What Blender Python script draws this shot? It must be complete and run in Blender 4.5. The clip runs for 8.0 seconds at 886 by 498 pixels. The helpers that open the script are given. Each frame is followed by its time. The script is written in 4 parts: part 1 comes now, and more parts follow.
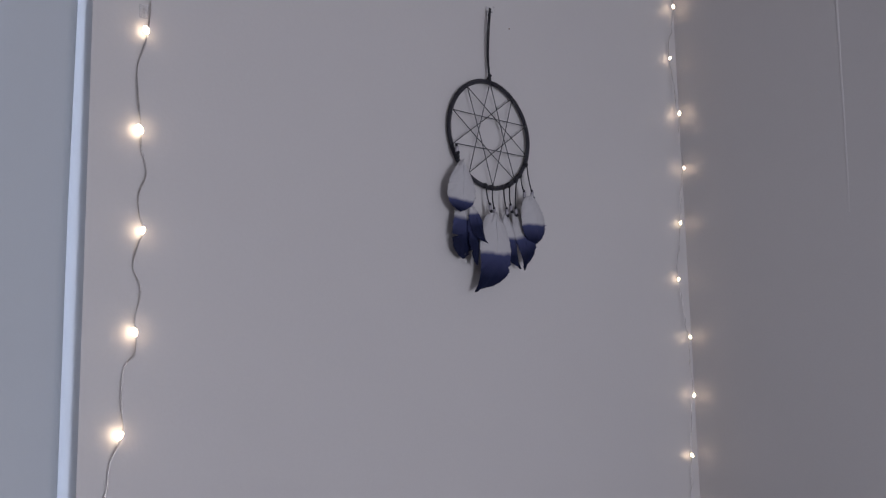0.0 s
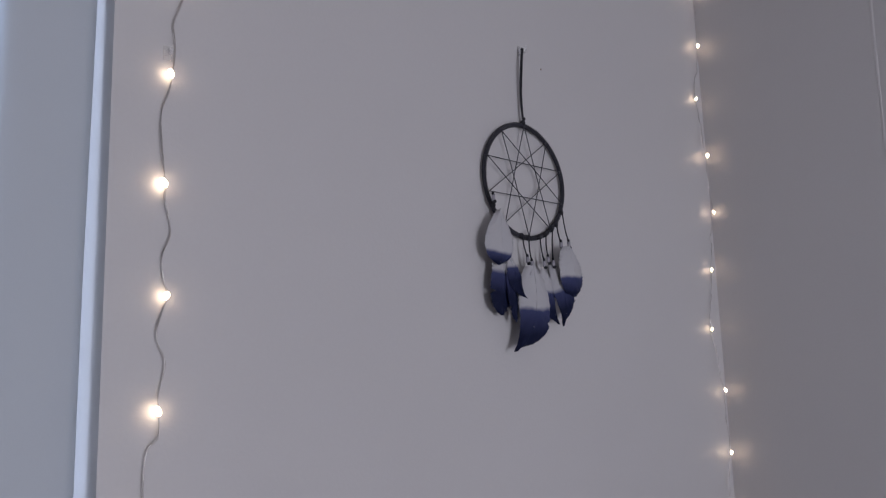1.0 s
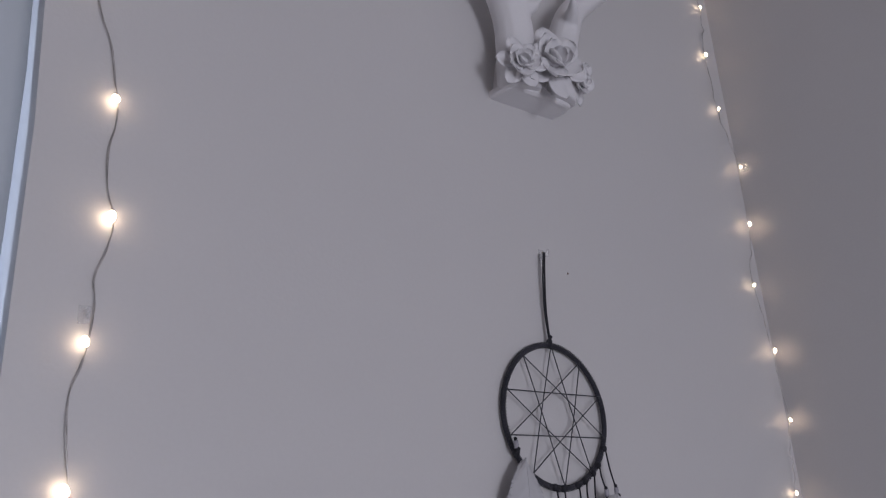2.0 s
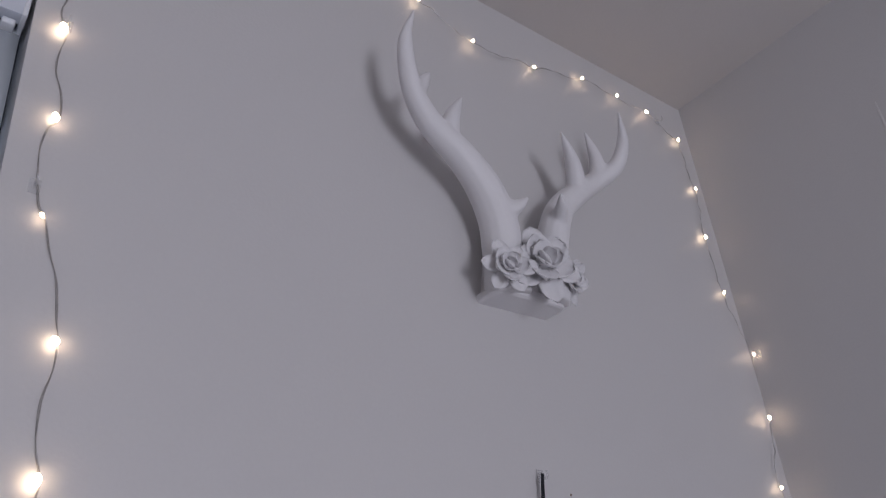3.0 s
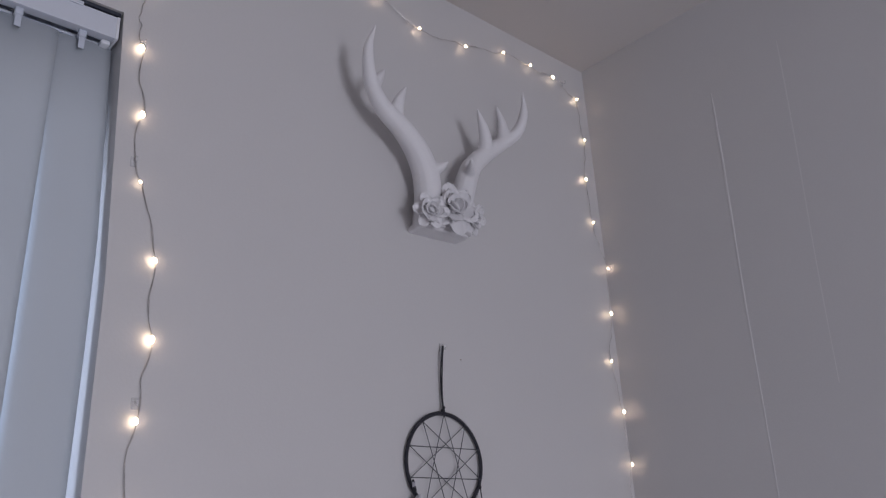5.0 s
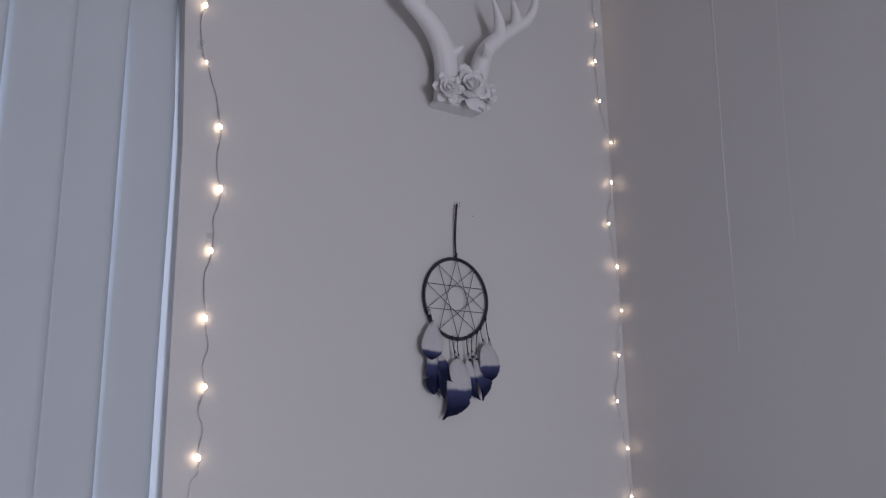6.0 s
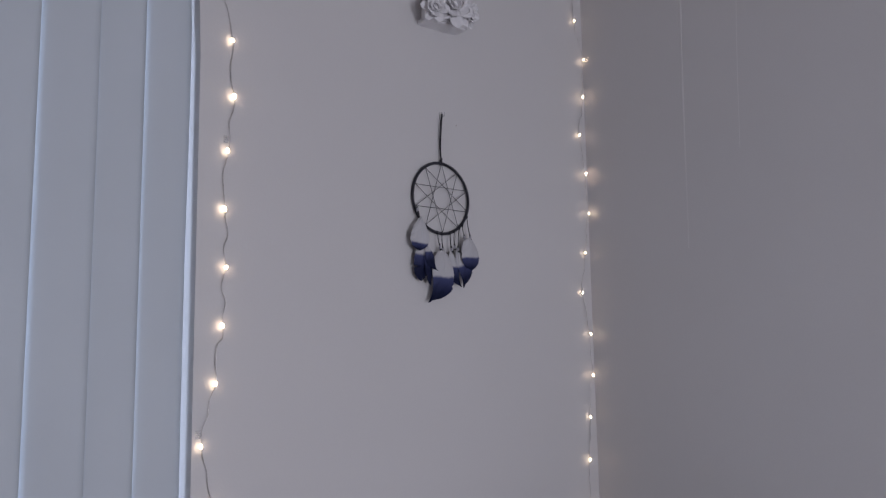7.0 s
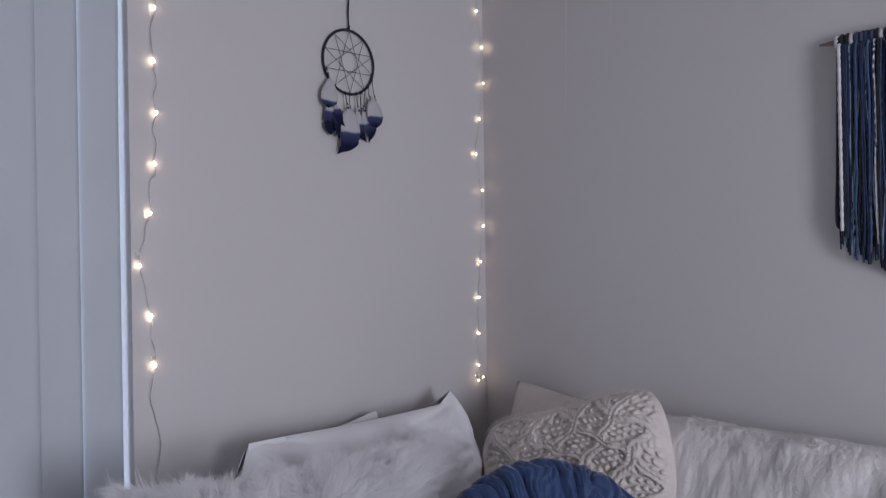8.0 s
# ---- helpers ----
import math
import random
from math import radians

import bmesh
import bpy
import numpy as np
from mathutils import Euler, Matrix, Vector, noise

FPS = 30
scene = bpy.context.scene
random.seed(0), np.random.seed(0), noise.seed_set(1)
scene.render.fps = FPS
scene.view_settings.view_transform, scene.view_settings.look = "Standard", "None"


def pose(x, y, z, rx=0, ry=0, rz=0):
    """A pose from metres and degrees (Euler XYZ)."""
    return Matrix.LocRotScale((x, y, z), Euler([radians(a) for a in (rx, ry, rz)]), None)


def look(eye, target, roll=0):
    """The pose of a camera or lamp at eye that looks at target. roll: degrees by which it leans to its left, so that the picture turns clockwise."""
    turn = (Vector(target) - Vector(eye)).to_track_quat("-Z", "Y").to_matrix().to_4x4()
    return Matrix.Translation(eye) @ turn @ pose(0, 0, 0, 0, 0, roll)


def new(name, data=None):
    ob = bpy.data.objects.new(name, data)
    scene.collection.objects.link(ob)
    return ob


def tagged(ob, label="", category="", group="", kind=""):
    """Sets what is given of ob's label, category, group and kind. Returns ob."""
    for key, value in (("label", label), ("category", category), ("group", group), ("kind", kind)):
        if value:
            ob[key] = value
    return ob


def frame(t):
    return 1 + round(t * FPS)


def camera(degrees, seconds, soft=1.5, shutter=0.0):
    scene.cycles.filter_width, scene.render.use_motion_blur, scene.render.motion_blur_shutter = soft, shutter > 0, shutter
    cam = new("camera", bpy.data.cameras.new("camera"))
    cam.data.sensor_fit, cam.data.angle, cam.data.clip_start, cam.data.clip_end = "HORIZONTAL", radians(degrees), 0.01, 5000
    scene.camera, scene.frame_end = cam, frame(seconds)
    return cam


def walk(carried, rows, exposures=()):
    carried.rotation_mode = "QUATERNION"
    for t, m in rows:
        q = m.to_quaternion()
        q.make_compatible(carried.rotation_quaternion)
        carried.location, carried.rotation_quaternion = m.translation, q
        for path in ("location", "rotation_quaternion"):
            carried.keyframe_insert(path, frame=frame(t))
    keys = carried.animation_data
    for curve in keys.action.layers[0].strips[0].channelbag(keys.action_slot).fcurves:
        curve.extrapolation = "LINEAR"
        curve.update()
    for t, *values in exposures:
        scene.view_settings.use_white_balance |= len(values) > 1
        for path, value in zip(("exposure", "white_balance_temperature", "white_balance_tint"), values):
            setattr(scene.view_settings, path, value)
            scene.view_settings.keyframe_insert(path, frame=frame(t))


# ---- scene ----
cam = camera(58.4, 8.0, soft=1.2)
PATH = [
    (0, (-1.235, -0.782, 1.216), (0.055, 0.729, 1.451), -1.1),
    (0.5, (-1.264, -0.734, 1.225), (0.062, 0.746, 1.447), -1.4),
    (1, (-1.244, -0.681, 1.255), (0.084, 0.781, 1.57), -1.7),
    (1.5, (-1.172, -0.646, 1.326), (0.091, 0.812, 1.852), -2.5),
    (1.7, (-1.142, -0.622, 1.355), (0.078, 0.853, 1.935), -3.0),
    (2.8, (-1.066, -0.587, 1.461), (0.048, 0.771, 2.418), -4.9),
    (3, (-1.06, -0.596, 1.474), (0.021, 0.739, 2.499), -4.8),
    (3.5, (-1.065, -0.602, 1.485), (-0.002, 0.678, 2.594), -5.0),
    (4, (-1.125, -0.652, 1.479), (-0.024, 0.634, 2.544), -4.2),
    (4.5, (-1.245, -0.78, 1.444), (-0.067, 0.548, 2.365), -3.7),
    (5, (-1.311, -0.942, 1.376), (-0.058, 0.444, 2.09), -2.8),
    (5.2, (-1.332, -1.005, 1.339), (-0.078, 0.426, 1.954), -1.0),
    (6.3, (-1.441, -1.167, 1.25), (-0.24, 0.382, 1.645), -0.9),
    (6.5, (-1.461, -1.187, 1.235), (-0.252, 0.368, 1.584), -0.1),
    (7, (-1.531, -1.279, 1.188), (-0.267, 0.251, 1.437), -0.9),
    (7.5, (-1.615, -1.378, 1.119), (-0.263, 0.091, 1.238), -1.3),
    (8, (-1.663, -1.484, 1.065), (-0.244, -0.075, 1.057), -0.8),
]
walk(cam, [(t, look(eye, target, roll)) for t, eye, target, roll in PATH],
     exposures=((0, -0.08), (1.7, -0.05), (3, 0.06), (4.2, 0.04), (4.6, 0.0), (5.0, 0.01), (5.2, 0.0), (6.5, -0.08), (7.4, -0.02), (8, 0.04)))

# ---- world, lamps, exposure ----
scene.view_settings.exposure = 0.0
world = bpy.data.worlds.new("sky")
world.use_nodes = True
scene.world = world
wn, wl = world.node_tree.nodes, world.node_tree.links
sky = wn.new("ShaderNodeTexSky")
sky.sky_type, sky.sun_disc = "NISHITA", False
sky.sun_elevation, sky.sun_rotation = radians(35), radians(160)
wl.new(sky.outputs[0], wn["Background"].inputs[0])
wn["Background"].inputs[1].default_value = 0.12

# skylight that enters by the opening in the wall behind the camera
SOUTH = -3.3
WIN2 = (-1.49, -0.75, 0.42, 1.62)
lamp = bpy.data.lights.new("window_skylight", "AREA")
lamp.shape, lamp.size, lamp.size_y = "RECTANGLE", WIN2[1] - WIN2[0] - 0.08, WIN2[3] - WIN2[2] - 0.08
lamp.energy, lamp.color = 36.5, (0.902, 0.91, 1.050)
lamp_ob = new("window_skylight", lamp)
lamp_ob.matrix_world = look(((WIN2[0] + WIN2[1]) / 2, SOUTH - 0.03, (WIN2[2] + WIN2[3]) / 2), ((WIN2[0] + WIN2[1]) / 2, 0, (WIN2[2] + WIN2[3]) / 2))

# skylight behind the closed blind
WIN1 = (-2.62, -1.011, 0.04, 2.085)
back = bpy.data.lights.new("blind_skylight", "AREA")
back.shape, back.size, back.size_y = "RECTANGLE", 1.50, 1.90
back.energy, back.color = 18.0, (0.70, 0.78, 1.0)
back_ob = new("blind_skylight", back)
back_ob.matrix_world = look(((WIN1[0] + WIN1[1]) / 2, 0.102, 1.06), ((WIN1[0] + WIN1[1]) / 2, 0, 1.06))


# ---- materials ----
def material(name, color, rough=0.6, vary=0.06, big=3.0, fine=120.0, bump=0.15, dist=0.001, metal=0.0, sheen=0.0, per_object=0.0):
    """A surface with blotches of size 1/big and grain of size 1/fine metres."""
    m = bpy.data.materials.new(name)
    m.use_nodes = True
    n, l = m.node_tree.nodes, m.node_tree.links
    b = n["Principled BSDF"]
    co = n.new("ShaderNodeTexCoord")
    n1, n2 = n.new("ShaderNodeTexNoise"), n.new("ShaderNodeTexNoise")
    n1.inputs["Scale"].default_value, n1.inputs["Detail"].default_value = big, 4
    n2.inputs["Scale"].default_value, n2.inputs["Detail"].default_value = fine, 3
    for t in (n1, n2):
        l.new(co.outputs["Object"], t.inputs["Vector"])
    add = n.new("ShaderNodeMath")
    add.operation = "MULTIPLY_ADD"
    l.new(n2.outputs["Fac"], add.inputs[0])
    add.inputs[1].default_value = 0.45
    l.new(n1.outputs["Fac"], add.inputs[2])
    rng = n.new("ShaderNodeMapRange")
    rng.inputs["From Min"].default_value, rng.inputs["From Max"].default_value = 0.35, 1.1
    rng.inputs["To Min"].default_value, rng.inputs["To Max"].default_value = 1 - vary, 1 + vary
    l.new(add.outputs[0], rng.inputs["Value"])
    scale = rng.outputs[0]
    if per_object:
        info, mul = n.new("ShaderNodeObjectInfo"), n.new("ShaderNodeMath")
        r2 = n.new("ShaderNodeMapRange")
        r2.inputs["To Min"].default_value, r2.inputs["To Max"].default_value = 1 - per_object, 1 + per_object
        l.new(info.outputs["Random"], r2.inputs["Value"])
        mul.operation = "MULTIPLY"
        l.new(scale, mul.inputs[0])
        l.new(r2.outputs[0], mul.inputs[1])
        scale = mul.outputs[0]
    mix = n.new("ShaderNodeVectorMath")
    mix.operation = "SCALE"
    mix.inputs[0].default_value = color
    l.new(scale, mix.inputs["Scale"])
    l.new(mix.outputs[0], b.inputs["Base Color"])
    b.inputs["Roughness"].default_value, b.inputs["Metallic"].default_value = rough, metal
    if sheen:
        b.inputs["Sheen Weight"].default_value = sheen
    if bump:
        bp = n.new("ShaderNodeBump")
        bp.inputs["Strength"].default_value, bp.inputs["Distance"].default_value = bump, dist
        l.new(n2.outputs["Fac"], bp.inputs["Height"])
        l.new(bp.outputs[0], b.inputs["Normal"])
    return m


def clear_plastic(name, color, rough):
    m = bpy.data.materials.new(name)
    m.use_nodes = True
    b = m.node_tree.nodes["Principled BSDF"]
    b.inputs["Base Color"].default_value = (*color, 1)
    b.inputs["Roughness"].default_value, b.inputs["Transmission Weight"].default_value, b.inputs["IOR"].default_value = rough, 1.0, 1.47
    return m


def thin_clear(name):
    """Thin clear plastic: mostly see-through, with a little gloss."""
    m = bpy.data.materials.new(name)
    m.use_nodes = True
    n, l = m.node_tree.nodes, m.node_tree.links
    tr, mx = n.new("ShaderNodeBsdfTransparent"), n.new("ShaderNodeMixShader")
    n["Principled BSDF"].inputs["Base Color"].default_value = (0.8, 0.8, 0.82, 1)
    n["Principled BSDF"].inputs["Roughness"].default_value = 0.08
    mx.inputs[0].default_value = 0.22
    l.new(tr.outputs[0], mx.inputs[1])
    l.new(n["Principled BSDF"].outputs[0], mx.inputs[2])
    l.new(mx.outputs[0], n["Material Output"].inputs["Surface"])
    return m


def glowing(name, color, strength):
    m = bpy.data.materials.new(name)
    m.use_nodes = True
    b = m.node_tree.nodes["Principled BSDF"]
    b.inputs["Base Color"].default_value = (0.9, 0.85, 0.7, 1)
    b.inputs["Emission Color"].default_value, b.inputs["Emission Strength"].default_value = (*color, 1), strength
    return m


def feather_dye(name, edge):
    """White feather dipped in navy dye from the share 'edge' of its length down."""
    m = material(name, (0.72, 0.71, 0.72), 0.75, 0.1, 60, 500, 0.1)
    n, l = m.node_tree.nodes, m.node_tree.links
    uv, sep, nz = n.new("ShaderNodeUVMap"), n.new("ShaderNodeSeparateXYZ"), n.new("ShaderNodeTexNoise")
    nz.inputs["Scale"].default_value = 45
    l.new(n["Texture Coordinate"].outputs["Object"], nz.inputs["Vector"])
    l.new(uv.outputs[0], sep.inputs[0])
    add = n.new("ShaderNodeMath")
    add.operation = "MULTIPLY_ADD"
    l.new(nz.outputs["Fac"], add.inputs[0])
    add.inputs[1].default_value = 0.10
    l.new(sep.outputs["Y"], add.inputs[2])
    ramp = n.new("ShaderNodeValToRGB")
    e = ramp.color_ramp.elements
    edge -= 0.03
    e[0].position, e[0].color = edge, (0.46, 0.455, 0.475, 1)
    e[1].position, e[1].color = min(1.0, edge + 0.34), (0.004, 0.007, 0.032, 1)
    mid = e.new(edge + 0.065)
    mid.color = (0.045, 0.053, 0.135, 1)
    l.new(add.outputs[0], ramp.inputs[0])
    l.new(ramp.outputs[0], n["Principled BSDF"].inputs["Base Color"])
    n["Principled BSDF"].inputs["Specular IOR Level"].default_value = 0.2
    return m


def soft_hair(name, color, through_light, bump=0.0):
    """Fine hair that lets part of the light through."""
    m = material(name, color, 0.85, 0.05, 40, 190, bump, 0.004, sheen=0.15)
    n, l = m.node_tree.nodes, m.node_tree.links
    tr, mx = n.new("ShaderNodeBsdfTranslucent"), n.new("ShaderNodeMixShader")
    tr.inputs[0].default_value = (*color, 1)
    n["Principled BSDF"].inputs["Specular IOR Level"].default_value = 0.05
    mx.inputs[0].default_value = through_light
    l.new(n["Principled BSDF"].outputs[0], mx.inputs[1])
    l.new(tr.outputs[0], mx.inputs[2])
    l.new(mx.outputs[0], n["Material Output"].inputs["Surface"])
    return m


def vane_fabric(name):
    m = material(name, (0.50, 0.54, 0.585), 0.7, 0.04, 4, 900, 0.2, 0.0004)
    n, l = m.node_tree.nodes, m.node_tree.links
    tr, mx = n.new("ShaderNodeBsdfTranslucent"), n.new("ShaderNodeMixShader")
    tr.inputs[0].default_value = (0.55, 0.6, 0.68, 1)
    mx.inputs[0].default_value = 0.012
    l.new(n["Principled BSDF"].outputs[0], mx.inputs[1])
    l.new(tr.outputs[0], mx.inputs[2])
    l.new(mx.outputs[0], n["Material Output"].inputs["Surface"])
    return m


PAINT = material("wall_paint", (0.568, 0.555, 0.557), 0.44, 0.035, 1.6, 260, 0.22, 0.0006)
CEIL = material("ceiling_paint", (0.57, 0.54, 0.525), 0.8, 0.03, 1.2, 180, 0.25, 0.0008)
STREAK = material("pale_streak", (0.625, 0.61, 0.61), 0.5, 0.05, 9, 200, 0.1)
FLOOR = material("carpet", (0.30, 0.28, 0.26), 0.95, 0.15, 3, 300, 0.6, 0.004)
WHITE = material("white_enamel", (0.74, 0.76, 0.80), 0.35, 0.03, 5, 200, 0.03)
RAIL = material("rail_metal", (0.60, 0.63, 0.70), 0.4, 0.03, 6, 300, 0.03)
# stands in for shade over the headrail; also colours the added light blocker
DARK = material("shade_dark", (0.03, 0.035, 0.05), 0.5, 0.1, 8, 100, 0.05)
VANE = vane_fabric("blind_fabric")
CLEAR = thin_clear("clear_plastic")
MILKY = material("milky_plastic", (0.52, 0.56, 0.64), 0.3, 0.1, 90, 400, 0.05)
GLASS = clear_plastic("window_glass", (1, 1, 1), 0.0)
WIRE = material("dull_silver_wire", (0.52, 0.50, 0.49), 0.28, 0.45, 60, 300, 0.1, 0.0004, 0.75)
BULB = glowing("warm_bulb", (1.0, 0.745, 0.52), 15.5)
RESIN = material("matte_white_resin", (0.705, 0.692, 0.71), 0.55, 0.035, 14, 260, 0.12, 0.0008)
HOOP = material("dark_suede_wrap", (0.018, 0.018, 0.028), 0.85, 0.3, 60, 700, 0.5, 0.0008, sheen=0.2)
WEB = material("waxed_grey_thread", (0.05, 0.05, 0.06), 0.6, 0.25, 200, 900, 0.2)
CORD = material("black_cord", (0.014, 0.014, 0.02), 0.8, 0.3, 90, 900, 0.3)
BEAD = material("pale_bead", (0.35, 0.34, 0.38), 0.25, 0.2, 90, 500, 0.05)
COTTON = material("white_cotton", (0.84, 0.84, 0.88), 0.85, 0.04, 9, 1200, 0.25, 0.0006, sheen=0.15)
FURM = soft_hair("long_white_fur", (0.95, 0.945, 0.96), 0.6)
BEIGE = material("beige_linen", (0.62, 0.57, 0.535), 0.9, 0.05, 10, 900, 0.35, 0.0008, sheen=0.15)
KNIT = material("oatmeal_wool", (0.66, 0.615, 0.58), 0.95, 0.12, 30, 700, 0.5, 0.001, sheen=0.25)
PLUSH = soft_hair("cream_plush", (0.755, 0.735, 0.735), 0.12, 0.5)
VELVET = material("blue_velvet", (0.012, 0.040, 0.132), 0.6, 0.3, 26, 500, 0.3, 0.0008, sheen=0.3)
ROD = material("raw_wood_dowel", (0.24, 0.18, 0.15), 0.6, 0.2, 20, 300, 0.2)
YARNS = [material("yarn_" + n, c, 0.95, 0.3, 60, 900, 0.7, 0.0015, sheen=0.1, per_object=0.25) for n, c in (
    ("black", (0.010, 0.011, 0.016)), ("navy", (0.018, 0.034, 0.088)), ("denim", (0.050, 0.098, 0.205)),
    ("white", (0.66, 0.66, 0.70)), ("slate", (0.042, 0.062, 0.110)), ("pale_blue", (0.25, 0.34, 0.48)))]


# ---- helpers of this scene ----
def part(name, bm, mat, parent=None, label="", smooth=True):
    me = bpy.data.meshes.new(name)
    for f in bm.faces:
        f.smooth = smooth
    bm.to_mesh(me)
    bm.free()
    me.materials.append(mat)
    ob = new(name, me)
    ob.parent = parent
    return tagged(ob, label)


def thing(name, at, label, category, group="", kind=""):
    ob = new(name)
    ob.empty_display_size = 0.05
    ob.location = at
    return tagged(ob, label, category, group, kind)


def box(bm, lo, hi, bevel=0.0):
    sub = bmesh.new()
    bmesh.ops.create_cube(sub, size=1, matrix=Matrix.Translation([(a + b) / 2 for a, b in zip(lo, hi)]) @ Matrix.Diagonal([b - a for a, b in zip(lo, hi)] + [1]))
    if bevel:
        bmesh.ops.bevel(sub, geom=sub.edges[:], offset=bevel, segments=2, affect="EDGES", profile=0.6)
    me = bpy.data.meshes.new("tmp")
    sub.to_mesh(me)
    sub.free()
    bm.from_mesh(me)
    bpy.data.meshes.remove(me)
    return bm


def spline(pts, n):
    """Catmull-Rom through the points, n steps a piece."""
    pts = [Vector(p) for p in pts]
    ext = [2 * pts[0] - pts[1]] + pts + [2 * pts[-1] - pts[-2]]
    out = []
    for i in range(1, len(ext) - 2):
        a, b, c, d = ext[i - 1:i + 3]
        for k in range(n):
            t = k / n
            out.append(0.5 * (2 * b + (c - a) * t + (2 * a - 5 * b + 4 * c - d) * t * t + (3 * b - a - 3 * c + d) * t ** 3))
    return out + [pts[-1]]


def tube(bm, pts, radius, seg=8, closed=False):
    """A tube along points; radius is a number or a function of the share of its length."""
    pts = [Vector(p) for p in pts]
    n = len(pts)
    rings, side = [], None
    for i, p in enumerate(pts):
        a = pts[i - 1] if (i or closed) else p
        b = pts[(i + 1) % n] if (i < n - 1 or closed) else p
        d = (b - a).normalized()
        if side is None:
            side = d.orthogonal().normalized()
        side = (side - d * side.dot(d)).normalized()
        up = d.cross(side)
        r = radius(i / max(1, n - 1)) if callable(radius) else radius
        rings.append([bm.verts.new(p + (side * math.cos(2 * math.pi * k / seg) + up * math.sin(2 * math.pi * k / seg)) * r) for k in range(seg)])
    for i in range(n if closed else n - 1):
        a, b = rings[i], rings[(i + 1) % n]
        for k in range(seg):
            bm.faces.new((a[k], a[(k + 1) % seg], b[(k + 1) % seg], b[k]))
    if not closed:
        bm.faces.new(rings[0][::-1])
        bm.faces.new(rings[-1])
    return bm


def ball(bm, at, r, squash=(1, 1, 1), u=10, v=7):
    bmesh.ops.create_uvsphere(bm, u_segments=u, v_segments=v, radius=1, matrix=Matrix.Translation(at) @ Matrix.Diagonal((r * squash[0], r * squash[1], r * squash[2], 1)))
    return bm


def axes(center, xdir, ydir):
    """A pose whose x runs along xdir and whose y lies nearest to ydir."""
    x = Vector(xdir).normalized()
    z = x.cross(Vector(ydir)).normalized()
    y = z.cross(x)
    return Matrix.Translation(center) @ Matrix((x, y, z)).transposed().to_4x4()


# ---- the room ----
def wall(name, lo, hi, holes, axis, mat):
    """A wall slab between lo and hi with one opening (a0, a1, z0, z1) along axis."""
    bm = bmesh.new()
    if not holes:
        box(bm, lo, hi)
    else:
        a0, a1, z0, z1 = holes
        for s, e, b, t in ((lo[axis], a0, lo[2], hi[2]), (a1, hi[axis], lo[2], hi[2]), (a0, a1, z1, hi[2]), (a0, a1, lo[2], z0)):
            l2, h2 = list(lo), list(hi)
            l2[axis], h2[axis], l2[2], h2[2] = s, e, b, t
            box(bm, l2, h2)
    return tagged(part(name, bm, mat, smooth=False), kind="structure")


WEST, TOP = -3.1, 2.4
tagged(wall("wall_north", (WEST, 0, 0), (0, 0.16, TOP), WIN1, 0, PAINT), "pale grey painted wall with a tall window", "wall")
tagged(wall("wall_east", (0, SOUTH, 0), (0.12, 0.16, TOP), None, 1, PAINT), "pale grey painted plain wall", "wall")
tagged(wall("wall_west", (WEST - 0.12, SOUTH, 0), (WEST, 0.16, TOP), None, 1, PAINT), "pale grey painted plain wall", "wall")
tagged(wall("wall_south", (WEST - 0.12, SOUTH - 0.16, 0), (0.12, SOUTH, TOP), WIN2, 0, PAINT), "pale grey painted wall with a window", "wall")
tagged(part("floor", box(bmesh.new(), (WEST - 0.12, SOUTH - 0.16, -0.1), (0.12, 0.16, 0)), FLOOR, smooth=False), "plain carpeted floor", "floor", kind="structure")
tagged(part("ceiling", box(bmesh.new(), (WEST - 0.12, SOUTH - 0.16, TOP), (0.12, 0.16, TOP + 0.1)), CEIL, smooth=False), "matt white painted ceiling", "ceiling", kind="structure")


def streak(y, top, bottom, width, proud, drift):
    """A pale streak on the wall: a low ridge that thins out downwards."""
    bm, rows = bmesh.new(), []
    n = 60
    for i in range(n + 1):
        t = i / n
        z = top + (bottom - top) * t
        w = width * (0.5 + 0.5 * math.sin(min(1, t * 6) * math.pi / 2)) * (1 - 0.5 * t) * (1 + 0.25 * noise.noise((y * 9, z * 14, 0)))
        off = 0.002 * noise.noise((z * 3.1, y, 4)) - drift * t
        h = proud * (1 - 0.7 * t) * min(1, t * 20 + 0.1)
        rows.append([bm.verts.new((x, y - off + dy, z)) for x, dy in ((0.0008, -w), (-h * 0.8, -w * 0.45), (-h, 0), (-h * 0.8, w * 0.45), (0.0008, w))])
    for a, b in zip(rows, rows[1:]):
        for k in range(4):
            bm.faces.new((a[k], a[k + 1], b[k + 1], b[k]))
    return tagged(part("trim", bm, STREAK), "thin pale streak on the painted wall", "wall joint", kind="structure")


# the plaster of the window's side runs a little out of plumb at its head
bm = bmesh.new()
back_y = 0.10
v = [bm.verts.new(p) for p in ((-1.011, 0, 1.70), (-1.011, back_y, 1.70), (-1.011, back_y, 2.085), (-1.011, 0, 2.085), (-1.0255, 0, 2.085), (-1.0255, back_y, 2.085))]
for q in ((0, 1, 2, 3), (0, 3, 4), (1, 5, 2), (0, 4, 5, 1), (3, 2, 5, 4)):
    bm.faces.new([v[k] for k in q])
bmesh.ops.recalc_face_normals(bm, faces=bm.faces[:])
tagged(part("trim", bm, PAINT, smooth=False), "painted plaster at the side of the window", "plaster", kind="structure")
streak(-0.298, 2.195, 1.40, 0.0050, 0.0008, 0.017)
streak(-0.442, 2.235, 1.60, 0.0030, 0.0002, 0.024)


